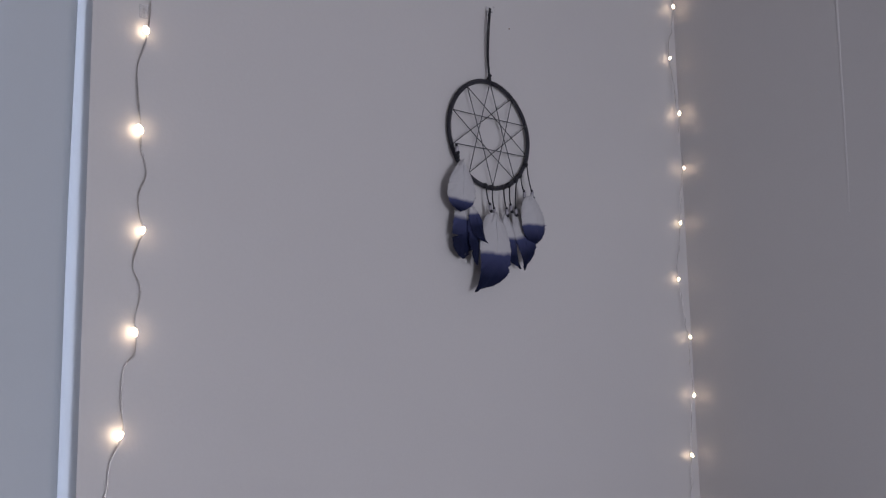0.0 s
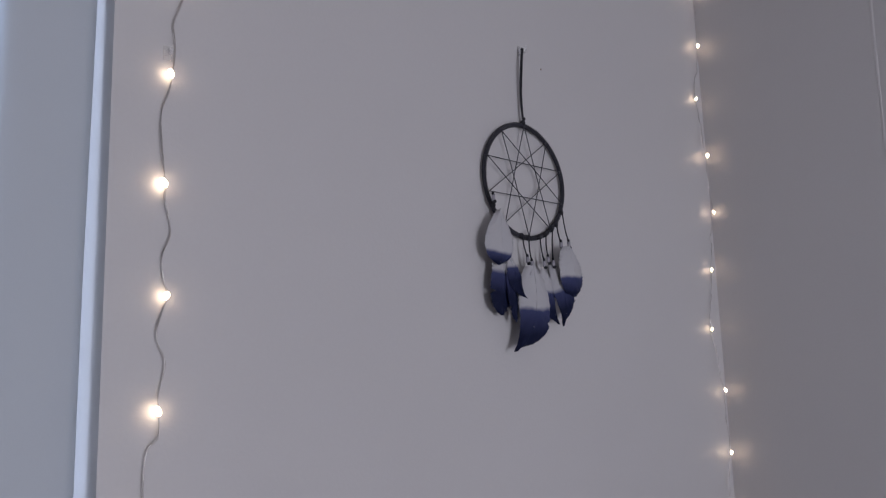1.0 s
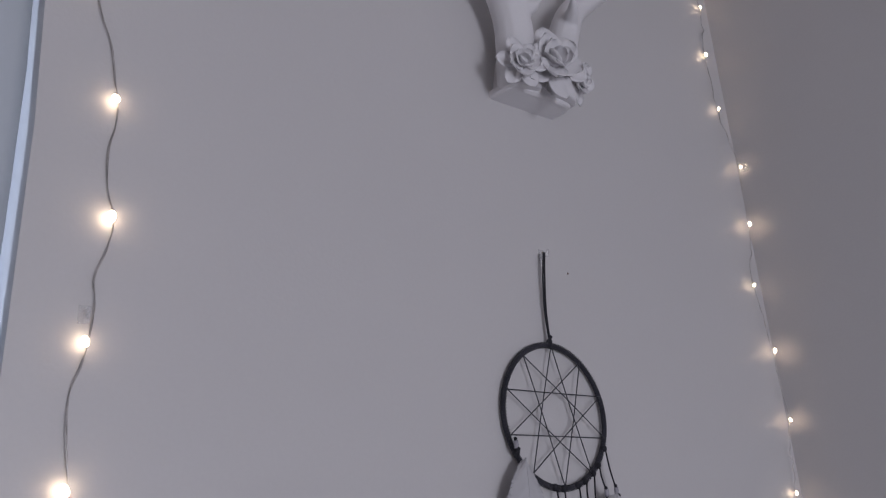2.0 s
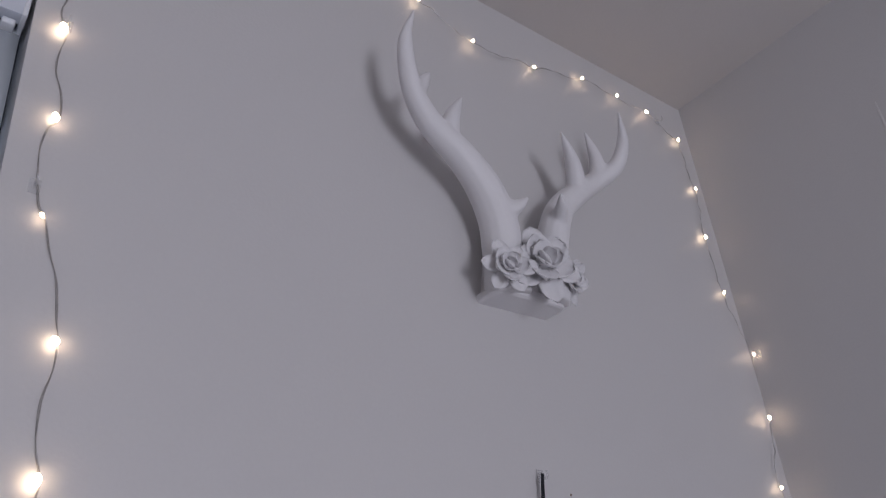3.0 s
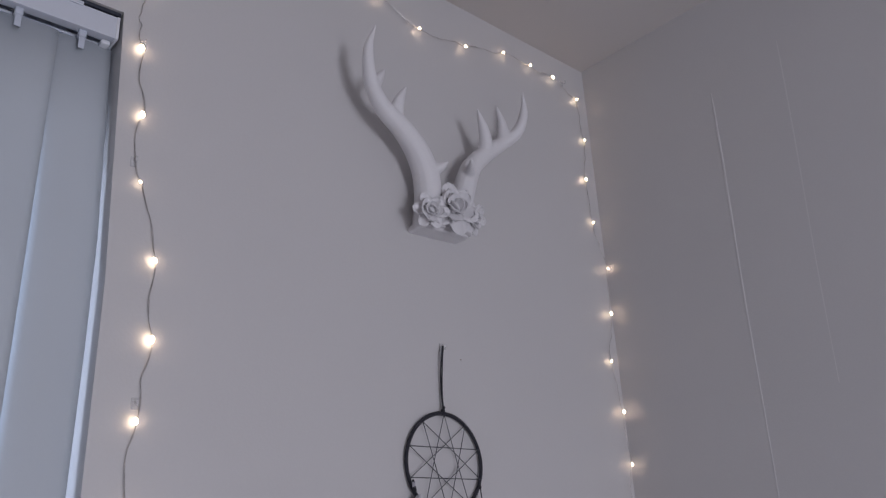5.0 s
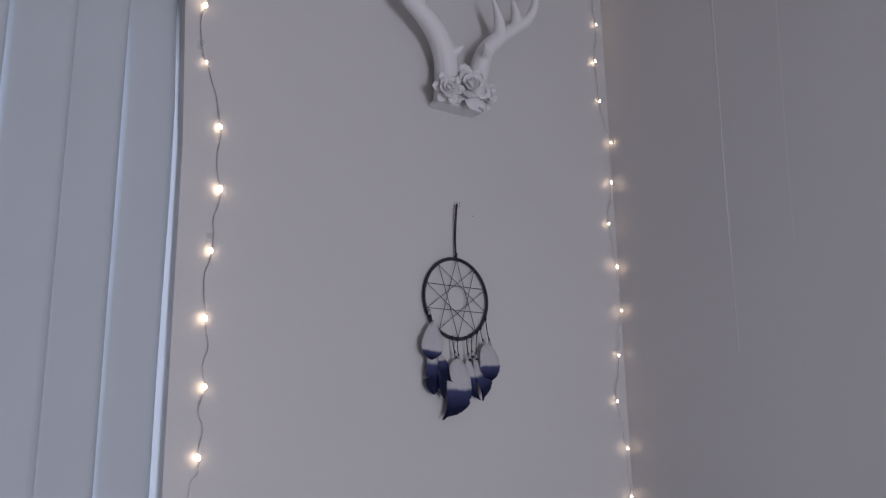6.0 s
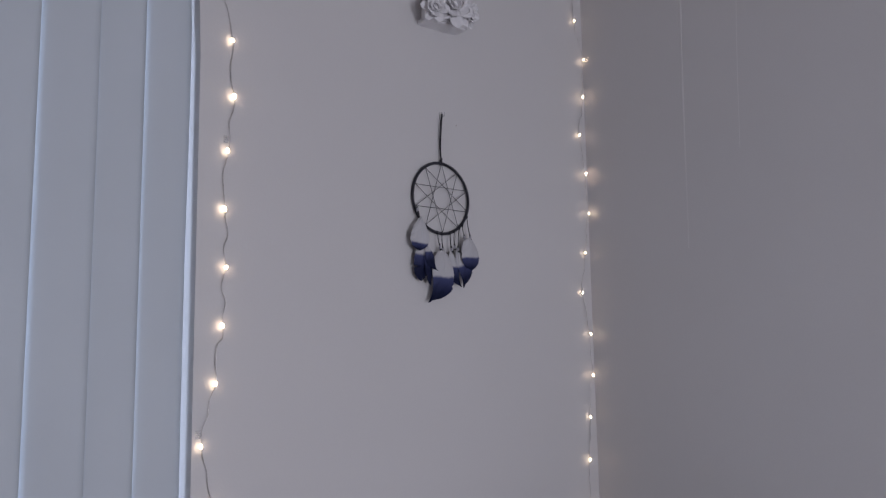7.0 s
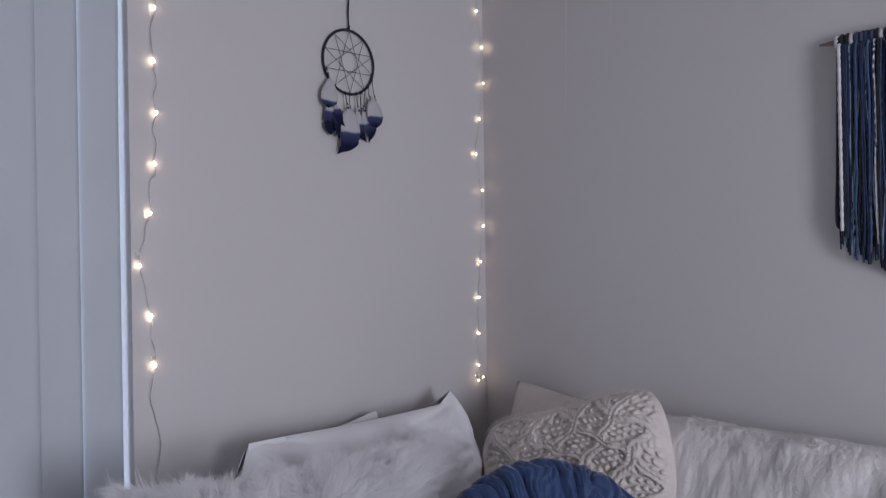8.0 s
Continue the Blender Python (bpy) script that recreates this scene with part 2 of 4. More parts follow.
def window(name, win, y0, y1, pane_y):
    """Frame of two lights set in the opening, with glass."""
    a0, a1, z0, z1 = win
    w = thing(name, (0, 0, 0), "white framed window with clear glass", "window", kind="structure")
    bm = bmesh.new()
    f = 0.04
    for lo, hi in (((a0, y0, z0), (a0 + f, y1, z1)), ((a1 - f, y0, z0), (a1, y1, z1)), ((a0 + f, y0, z0), (a1 - f, y1, z0 + f)), ((a0 + f, y0, z1 - f), (a1 - f, y1, z1)), (((a0 + a1) / 2 - 0.025, y0, z0 + f), ((a0 + a1) / 2 + 0.025, y1, z1 - f))):
        box(bm, lo, hi, 0.003)
    part("window_frame", bm, WHITE, w)
    if z1 > 2:
        # added dark box that stops skylight leaking in above the vanes
        part("light_blocker", box(bmesh.new(), (a0 + 0.002, y0 - 0.035, z1 - 0.19), (a1 - 0.002, y0 - 0.001, z1 - 0.002), 0.003), DARK, w, "dark box added over the glass to block light")
    for s, e in ((a0 + f, (a0 + a1) / 2 - 0.025), ((a0 + a1) / 2 + 0.025, a1 - f)):
        p = part("pane", box(bmesh.new(), (s, pane_y - 0.002, z0 + f), (e, pane_y + 0.002, z1 - f)), GLASS, w, smooth=False)
        p.visible_shadow = False
    return w


window("window_1", WIN1, 0.105, 0.145, 0.125)
window("window_2", WIN2, SOUTH - 0.14, SOUTH - 0.10, SOUTH - 0.12)

# ---- vertical blind ----
RAIL_Y0, RAIL_Y1, RAIL_Z0, RAIL_Z1 = 0.004, 0.046, 2.042, 2.076
blind = thing("vertical_blind", (-1.8, 0.04, RAIL_Z0), "closed pale grey vertical blind with white headrail", "blind")
blind_inv = Matrix.Translation((1.8, -0.04, -RAIL_Z0))


def blind_part(name, bm, mat, parent, label="", smooth=True):
    bmesh.ops.transform(bm, matrix=blind_inv, verts=bm.verts[:])
    return part(name, bm, mat, parent, label, smooth)


bm = bmesh.new()
lip, skin = 0.015, 0.0035
channel = ((RAIL_Y0, RAIL_Z0), (RAIL_Y0 + lip, RAIL_Z0), (RAIL_Y0 + lip, RAIL_Z0 + skin), (RAIL_Y0 + skin, RAIL_Z0 + skin), (RAIL_Y0 + skin, RAIL_Z1 - skin), (RAIL_Y1 - skin, RAIL_Z1 - skin),
           (RAIL_Y1 - skin, RAIL_Z0 + skin), (RAIL_Y1 - lip, RAIL_Z0 + skin), (RAIL_Y1 - lip, RAIL_Z0), (RAIL_Y1, RAIL_Z0), (RAIL_Y1, RAIL_Z1), (RAIL_Y0, RAIL_Z1))
ends = [[bm.verts.new((x, y, z)) for y, z in channel] for x in (-2.6, -1.0322)]
for k in range(12):
    bm.faces.new((ends[0][k], ends[0][(k + 1) % 12], ends[1][(k + 1) % 12], ends[1][k]))
bm.faces.new(ends[0][::-1])
bm.faces.new(ends[1])
bmesh.ops.recalc_face_normals(bm, faces=bm.faces[:])
bmesh.ops.bevel(bm, geom=[e for e in bm.edges if abs(e.verts[0].co.x - e.verts[1].co.x) > 1], offset=0.0009, segments=2, affect="EDGES", profile=0.6)
rail = blind_part("headrail", bm, RAIL, blind, "white painted metal headrail", False)
blind_part("end_cap", box(bmesh.new(), (-1.0324, RAIL_Y0 - 0.001, RAIL_Z0 - 0.001), (-1.0278, RAIL_Y1 - 0.008, RAIL_Z1 + 0.001), 0.0015), WHITE, rail, "white plastic end cap")
blind_part("end_stop", box(bmesh.new(), (-1.0465, RAIL_Y0 + 0.008, RAIL_Z0 - 0.008), (-1.0350, RAIL_Y0 + 0.024, RAIL_Z0 - 0.001), 0.002), WHITE, rail)
for bx in (-1.086, -1.55, -2.1):
    bm = box(bmesh.new(), (bx - 0.009, RAIL_Y0 - 0.001, RAIL_Z1 + 0.0005), (bx + 0.009, RAIL_Y0 + 0.03, RAIL_Z1 + 0.003), 0.001)
    box(bm, (bx - 0.009, RAIL_Y0 - 0.003, RAIL_Z1 - 0.003), (bx + 0.009, RAIL_Y0 - 0.0005, RAIL_Z1 + 0.003), 0.0008)
    blind_part("bracket", bm, RAIL, rail, "grey steel ceiling bracket")
# shade in the gap over the headrail, put in as a dark strip
blind_part("gap_shade", box(bmesh.new(), (-1.135, 0.0045, RAIL_Z1 + 0.0034), (-1.0275, 0.07, RAIL_Z1 + 0.0086)), DARK, rail, "dark strip for the shade above the headrail", False)
VANE_STEP, VANE_W = 0.0775, 0.0785
random.seed(5)
for i in range(20):
    cx = (-1.0513, -1.1283, -1.2070)[i] if i < 3 else -1.2125 - VANE_STEP * (i - 2)
    lean = random.uniform(-0.002, 0.002) if i else 0.0
    tilt = radians(3.2 + random.uniform(-0.6, 0.6))
    bm, rows = bmesh.new(), []
    wide = 0.0905 if i == 2 else VANE_W
    nz = 14
    for j in range(nz + 1):
        t = j / nz
        z = RAIL_Z0 - 0.0055 - t * 1.9365
        shift = -0.0075
        if i == 0:
            shift = -0.0165 + 0.0125 * min(1, t / 0.16) - 0.004 * min(1, max(0, (t - 0.16) / 0.2))
        twist = tilt + radians(2.0) * noise.noise((i * 3.3, t * 1.5, 0))
        ring = []
        for side in (1, -1):
            for k in range(9) if side > 0 else range(8, -1, -1):
                u = (k / 8 - 0.5) * wide
                bow = 0.006 * (1 - (2 * u / wide) ** 2)
                v = -bow + side * 0.0006
                ring.append(bm.verts.new((cx + lean * t + shift + u * math.cos(twist) - v * math.sin(twist), 0.029 - (0.002 if i % 2 else 0.0) + u * math.sin(twist) * -1 + v * math.cos(twist), z)))
        rows.append(ring)
    for a, b in zip(rows, rows[1:]):
        for k in range(18):
            bm.faces.new((a[k], b[k], b[(k + 1) % 18], a[(k + 1) % 18]))
    bm.faces.new(rows[0])
    bm.faces.new(rows[-1][::-1])
    bmesh.ops.recalc_face_normals(bm, faces=bm.faces[:])
    vane = blind_part("vane", bm, VANE, blind)
    bm = box(bmesh.new(), (cx - 0.0245, 0.010, RAIL_Z0 - 0.010), (cx - 0.0145, 0.020, RAIL_Z0 + 0.001), 0.002)
    box(bm, (cx - 0.0235, 0.0115, RAIL_Z0 - 0.027), (cx - 0.0155, 0.0135, RAIL_Z0 - 0.0095), 0.0009)
    blind_part("carrier_clip", bm, MILKY, vane, "clear plastic vane clip")

# ---- string of fairy lights ----
LEFT_X = (-0.971, -0.977, -0.998, -0.976, -0.965, -0.960, -0.965, -0.961, -0.951, -0.956, -0.983, -0.989, -0.999, -1.006)
LEFT_Z = (0.841, 0.937, 1.035, 1.135, 1.232, 1.331, 1.432, 1.535, 1.634, 1.736, 1.838, 1.935, 2.036, 2.138)
TOP_X = (-0.905, -0.799, -0.690, -0.592, -0.500, -0.382, -0.273, -0.191, -0.119)
TOP_Z = (2.318, 2.325, 2.331, 2.319, 2.291, 2.302, 2.334, 2.337, 2.335)
RIGHT_X = (-0.041, -0.030, -0.042, -0.035, -0.010, -0.018, -0.031, -0.017, -0.012, -0.026, -0.041, -0.022, -0.020, -0.029, -0.037, -0.039, -0.041)
random.seed(11)
bulbs = [(x, -0.0065, z) for x, z in zip(LEFT_X, LEFT_Z)] + [(-0.985, -0.008, 2.235)]
bulbs += [(x, -0.010, z) for x, z in zip(TOP_X, TOP_Z)]
bulbs += [(x, -0.0075 if x < -0.025 else -0.012, 2.309 - 0.0992 * i + (0.012 if i == 16 else 0)) for i, x in enumerate(RIGHT_X)]
bulbs += [(-0.046, -0.010, 0.693), (-0.037, -0.019, 0.702)]
lights = thing("string_light", (-0.96, -0.006, 0.45), "lit warm white fairy lights on thin silver wire", "string lights")
org = Vector((-0.96, -0.006, 0.45))
# bends of the wire on its way up from bead to bead: share of the way, metres to the side
BENDS = {1: ((0.3, 0.004), (0.57, -0.001), (0.8, 0.004)), 2: ((0.33, 0.000), (0.6, 0.004), (0.85, 0.001)), 3: ((0.26, -0.004), (0.5, 0.002), (0.75, -0.002)),
         4: ((0.2, 0.001), (0.42, -0.003), (0.66, -0.004), (0.78, 0.004)), 5: ((0.14, 0.001), (0.42, 0.004), (0.63, -0.005), (0.87, -0.001)),
         6: ((0.14, -0.001), (0.36, -0.001), (0.57, 0.007), (0.86, 0.001)), 7: ((0.37, -0.003), (0.64, -0.005), (0.82, -0.001)), 8: ((0.3, 0.002), (0.5, -0.003), (0.75, 0.002)),
         9: ((0.25, -0.003), (0.55, -0.004), (0.8, 0.002)), 10: ((0.17, 0.003), (0.5, 0.006), (0.73, 0.004)), 11: ((0.13, -0.004), (0.58, -0.008), (0.87, -0.004)), 12: ((0.28, 0.003), (0.5, -0.002), (0.7, -0.001), (0.88, 0.002))}
course = [(-0.962, -0.012, 0.45), (-0.969, -0.006, 0.604), (-0.968, -0.005, 0.633), (-0.959, -0.004, 0.686), (-0.970, -0.004, 0.739), (-0.980, -0.004, 0.777), (-0.975, -0.004, 0.80)]
for i, p in enumerate(bulbs):
    p = Vector(p)
    if i:
        a = Vector(bulbs[i - 1])
        amp = 0.0042 if i < 15 else 0.005 if i < 24 else 0.0032
        if i in BENDS:
            for t, q in BENDS[i]:
                course.append(a.lerp(p, t) + Vector((q, 0.003 + random.uniform(-0.001, 0.0005), 0)))
        elif (p - a).length > 0.05:
            across = (p - a).normalized().cross(Vector((0, 1, 0)))
            s = random.choice((-1, 1))
            for t, q in ((0.14, 0.5), (0.26, 0.9), (0.36, 0.55), (0.47, 1.0), (0.56, 0.1), (0.68, -0.2), (0.78, -0.85), (0.9, -0.3)):
                course.append(a.lerp(p, t) + across * (s * q * amp * random.uniform(0.5, 1.2) + random.uniform(-0.0012, 0.0012)) + Vector((0, 0.0035 + random.uniform(-0.0015, 0.0005), 0)))
    course.append(p + Vector((0.003, 0.003, 0)))
course.append((-0.015, -0.01, 0.684))
line = [Vector(p) - org for p in spline(course, 5)]
wire = part("wire", tube(bmesh.new(), line, 0.00044, 5), WIRE, lights, "thin dull silver wire")
second = [p + Vector((0.0011 * math.sin(i * 0.35), -0.0004, 0.0007 * math.cos(i * 0.35))) for i, p in enumerate(line)]
part("wire", tube(bmesh.new(), second, 0.00036, 5), WIRE, lights, "thin dull silver wire")
bulb_mesh = None
for i, p in enumerate(bulbs):
    near = i < 14
    if bulb_mesh is None:
        b = part("bulb", ball(bmesh.new(), (0, 0, 0), 0.0036, (0.85, 0.85, 1.25)), BULB, lights, "glowing warm white bead")
        bulb_mesh = b.data
    else:
        b = new("bulb", bulb_mesh)
        b.parent = lights
        tagged(b, "glowing warm white bead")
    b.location = Vector(p) - org
    b.rotation_euler = (random.uniform(-0.5, 0.5), random.uniform(-0.6, 0.6), 0)
    s = random.uniform(0.92, 1.15) if near else random.uniform(0.64, 0.84)
    if i == 10:
        s = 0.58
    b.scale = (s, s * 0.9, s)


# ---- clear hooks that hold the wire and the hanging ----
def hook(at, turn=0.0):
    h = thing("adhesive_hook", at, "small clear plastic adhesive hook on the wall", "hook", "clear hooks on the wall")
    h.rotation_euler = (0, 0, turn)
    part("plate", box(bmesh.new(), (-0.0045, -0.001, -0.007), (0.0045, -0.0002, 0.007), 0.0003), CLEAR, h)
    pts = spline([(0, -0.002, 0.003), (0, -0.006, -0.002), (0, -0.009, -0.004), (0, -0.011, -0.001), (0, -0.0112, 0.004)], 4)
    part("prong", tube(bmesh.new(), pts, 0.0013, 6), CLEAR, h)
    return h


for hx, hz in ((-0.962, 1.556), (-0.992, 1.866), (-1.001, 1.054), (-0.971, 0.856), (-0.996, 2.044), (-0.474, 1.686), (-0.08, 2.338), (-0.044, 0.704)):
    hook((hx, 0, hz))
hook((0, -0.014, 1.913), radians(-90))

# ---- dream catcher ----
DC, DR = Vector((-0.482, -0.0055, 1.503)), 0.0755
dc = thing("dream_catcher", DC, "dark hoop dream catcher with blue-dipped white feathers", "dream catcher")
ring = [(DR * math.sin(a), 0.0006 * math.sin(3 * a), DR * math.cos(a)) for a in (2 * math.pi * k / 72 for k in range(72))]
hoop = part("hoop", tube(bmesh.new(), ring, 0.0028, 10, True), HOOP, dc, "hoop wrapped in dark suede")
bm = bmesh.new()
for k in range(150):
    a = 2 * math.pi * k / 150
    c = Vector((DR * math.sin(a), 0, DR * math.cos(a)))
    rad = c.normalized()
    tan = Vector((rad.z, 0, -rad.x))
    tube(bm, [c + rad * 0.0033 * math.cos(q) + Vector((0, 0.0033 * math.sin(q), 0)) + tan * 0.0035 * q / 6.28 for q in (2 * math.pi * j / 10 for j in range(11))], 0.0003, 4)
part("wrapping", bm, HOOP, hoop)
for k in range(10):
    a, b = 2 * math.pi * k / 10, 2 * math.pi * (k + 4) / 10
    pa, pb = (Vector((DR * 0.98 * math.sin(q), -0.003, DR * 0.98 * math.cos(q))) for q in (a, b))
    m = pa.lerp(pb, 0.5) + Vector((0, 0.0008 * (-1) ** k, 0))
    part("thread", tube(bmesh.new(), spline([pa, m, pb], 6), 0.00066, 5), WEB, dc)
for s in (-1, 1):
    pts = spline([(0.0005 * s, -0.002, DR + 0.002), (0.0012 * s, 0.0, DR + 0.04), (0.0014 * s + 0.001, -0.002, DR + 0.08), (0.003 + 0.001 * s, -0.004, DR + 0.108)], 8)
    part("hanging_loop", tube(bmesh.new(), pts, 0.0011, 6), CORD, dc, "black cord loop")
part("knot", ball(ball(bmesh.new(), (0, -0.001, DR + 0.004), 0.0036), (0.0012, -0.002, DR + 0.009), 0.0026), CORD, dc)


def feather(length, width, curl, seed, split=0.0, wide=0.5, full=0.5):
    """Barbs on a shaft, hanging down from the origin; curl bends the tip sideways, wide is where it is broadest."""
    rnd = random.Random(seed)
    bm = bmesh.new()
    uv = bm.loops.layers.uv.new("UVMap")
    power = math.log(0.5) / math.log(wide)

    def shaft(s):
        return Vector((curl * s ** 4, -0.004 * math.sin(s * 2.6), -length * s))
    tube(bm, [shaft(i / 14) for i in range(15)], lambda s: 0.0007 * (1 - 0.8 * s), 5)
    n, half = 54, 7
    notch = [(rnd.uniform(0.5, 0.92), rnd.choice((-1, 1)), rnd.uniform(0.3, 0.7)) for _ in range(round(split * 5))]
    for side in (-1, 1):
        rows = []
        for i in range(n + 1):
            s = 0.02 + 0.98 * i / n
            prof = max(0.0, math.sin(math.pi * s ** power)) ** full * (1 - s ** 14) ** 0.6
            if abs(curl) > 0.01:
                prof *= 1 - 0.72 * s ** 2.2 if side * curl > 0 else (1 + 0.2 * s * s) * (1 - max(0, (s - 0.62) / 0.38) ** 1.5)
            prof *= 1 + 0.06 * noise.noise((s * 30, side * 5, seed)) + 0.03 * rnd.uniform(-1, 1)
            for at, where, deep in notch:
                if where == side:
                    prof *= 1 - deep * max(0, 1 - abs(s - at) / 0.03) ** 2
            run = (shaft(min(1, s + 0.02)) - shaft(s - 0.02)).normalized()
            nor = Vector((-run.z, 0, run.x)) * side
            row = []
            for j in range(half + 1):
                t = j / half
                ridge = 0.0005 * math.sin(s * 95 - t * 16 + seed) * t + 0.0012 * noise.noise((s * 9 - t * 2, t * 2, seed + side))
                row.append(bm.verts.new(shaft(s) + nor * width * 0.5 * prof * t + Vector((0, 0.11 * width * t * t + ridge, 0)) + run * 0.06 * width * prof * t * t))
            rows.append(row)
        for a, b in zip(rows, rows[1:]):
            for j in range(half):
                bm.faces.new((a[j], b[j], b[j + 1], a[j + 1]))
        # loose barbs along the rim
        for i in range(2, n - 2):
            p = rows[i][half].co
            d = (p - rows[i - 2][0].co).normalized()
            tube(bm, [p - d * 0.002, p + d * rnd.uniform(0.0, 0.0009) + Vector((0, rnd.uniform(-0.001, 0.001), 0))], 0.0003, 3)
    for i in range(6):
        p = Vector((rnd.uniform(-0.05, 0.05) * width, 0, rnd.uniform(-0.03, 0.01) * length))
        tube(bm, [p, p + Vector((rnd.uniform(-0.15, 0.15) * width, rnd.uniform(-0.003, 0.003), -0.12 * length))], 0.00025, 3)
    for f in bm.faces:
        for lp in f.loops:
            lp[uv].uv = (0.5, -lp.vert.co.z / length)
    return bm


# x, y, z of the root, length, width, curl, start of the dye, splits, widest share, fullness, lean to +x in degrees
FEATHERS = ((-0.066, -0.017, -0.047, 0.071, 0.045, 0.000, 0.82, 0.0, 0.60, 0.55, -5),
            (-0.059, -0.009, -0.088, 0.090, 0.042, 0.000, 0.46, 0.6, 0.62, 0.45, -2),
            (-0.054, -0.012, -0.098, 0.089, 0.021, 0.003, 0.36, 0.2, 0.60, 0.60, 6),
            (-0.052, -0.015, -0.104, 0.058, 0.024, 0.013, 0.30, 0.0, 0.50, 0.70, 14),
            (-0.010, -0.017, -0.112, 0.110, 0.058, -0.038, 0.56, 0.0, 0.50, 0.42, 0),
            (0.018, -0.011, -0.110, 0.080, 0.034, 0.019, 0.50, 0.1, 0.55, 0.55, 8),
            (0.034, -0.008, -0.104, 0.084, 0.034, -0.020, 0.52, 0.1, 0.60, 0.60, 23),
            (0.062, -0.017, -0.081, 0.070, 0.053, 0.000, 0.66, 0.0, 0.52, 0.42, 5))
for k, (fx, fy, fz, ln, wd, curl, edge, split, wide, full, lean) in enumerate(FEATHERS):
    f = part("feather", feather(ln, wd, curl, 40 + k, split, wide, full), feather_dye("dyed_feather", edge), dc, "white feather dipped in navy dye")
    f.location = (fx, fy, fz)
    f.rotation_euler = (radians(random.uniform(-3, 3)), radians(-lean), radians((-6, 5, 10, 0, -3, 8, -10, 6)[k]))
for hx, hz, ex, ez in ((-0.064, -0.040, -0.072, -0.032), (-0.014, -0.074, -0.014, -0.105), (-0.002, -0.0755, -0.006, -0.110), (0.020, -0.0725, 0.018, -0.108), (0.032, -0.068, 0.026, -0.102), (0.046, -0.060, 0.036, -0.106), (0.055, -0.052, 0.054, -0.080), (0.068, -0.034, 0.070, -0.078)):
    c = part("tassel_cord", tube(bmesh.new(), spline([(hx, -0.004, hz), ((hx + ex) / 2 - 0.002, -0.008, (hz + ez) / 2), (ex, -0.011, ez)], 6), 0.0009, 5), CORD, dc, "black tassel cord")
    part("bead", tube(bmesh.new(), [(ex, -0.011, ez + 0.003), (ex, -0.011, ez - 0.005)], 0.0023, 8), BEAD, c, "small pale bead")
    part("tie", ball(bmesh.new(), (hx, -0.002, hz), 0.0042, (1, 0.8, 0.9)), CORD, c)
    part("knot", ball(ball(bmesh.new(), (ex + 0.001, -0.012, ez - 0.006), 0.0025), (ex - 0.0015, -0.012, ez + 0.004), 0.0019), CORD, c)

# ---- antler wall ornament ----
AX, AZ = -0.4765, 1.875
orn = thing("antler_ornament", (AX, 0, AZ), "matt white resin antlers with flowers, mounted on the wall", "wall ornament")


def rel(p):
    return Vector((p[0] - AX, p[1], p[2] - AZ))


def antler(beam, radii, tines):
    """Main beam and tines, blended into one skin."""
    bm = bmesh.new()
    pts = spline([rel(p) for p in beam], 9)
    n = len(radii) - 1

    def rad(s):
        i = min(n - 1, int(s * n))
        t = s * n - i
        return radii[i] * (1 - t) + radii[i + 1] * t
    tube(bm, pts, rad, 14)
    for p0, p1, p2, r in tines:
        tube(bm, spline([rel(p0), rel(p1), rel(p2)], 9), lambda s, r=r: r * (1.15 - 0.3 * s) * (1 - s ** 2.4) + 0.0012, 12)
    ob = part("antler", bm, RESIN, orn)
    rm = ob.modifiers.new("skin", "REMESH")
    rm.mode, rm.voxel_size, rm.use_smooth_shade = "VOXEL", 0.0022, True
    sm = ob.modifiers.new("soften", "SMOOTH")
    sm.factor, sm.iterations = 0.5, 7
    return ob


antler([(-0.509, -0.025, 1.878), (-0.515, -0.031, 1.922), (-0.525, -0.039, 1.965), (-0.546, -0.044, 2.002), (-0.580, -0.050, 2.029), (-0.627, -0.056, 2.054), (-0.660, -0.070, 2.083), (-0.676, -0.086, 2.128), (-0.671, -0.100, 2.168)],
       (0.0275, 0.0245, 0.0232, 0.0215, 0.0185, 0.0150, 0.0120, 0.0085, 0.0014),
       [((-0.600, -0.053, 2.043), (-0.597, -0.061, 2.072), (-0.584, -0.067, 2.104), 0.0108), ((-0.655, -0.066, 2.074), (-0.644, -0.069, 2.094), (-0.631, -0.070, 2.117), 0.0095),
        ((-0.534, -0.044, 1.978), (-0.513, -0.056, 1.977), (-0.4990, -0.069, 1.989), 0.0115)])
antler([(-0.448, -0.026, 1.882), (-0.446, -0.033, 1.925), (-0.438, -0.040, 1.968), (-0.420, -0.043, 2.012), (-0.388, -0.050, 2.046), (-0.356, -0.056, 2.072), (-0.326, -0.072, 2.099), (-0.316, -0.085, 2.136), (-0.327, -0.097, 2.178)],
       (0.0260, 0.0225, 0.0205, 0.0185, 0.0160, 0.0140, 0.0115, 0.0085, 0.0014),
       [((-0.388, -0.049, 2.042), (-0.402, -0.063, 2.078), (-0.429, -0.075, 2.114), 0.0115), ((-0.352, -0.056, 2.070), (-0.352, -0.062, 2.106), (-0.367, -0.064, 2.149), 0.0105),
        ((-0.432, -0.042, 1.986), (-0.444, -0.066, 1.991), (-0.462, -0.086, 1.999), 0.0095)])
bm, rows = bmesh.new(), []
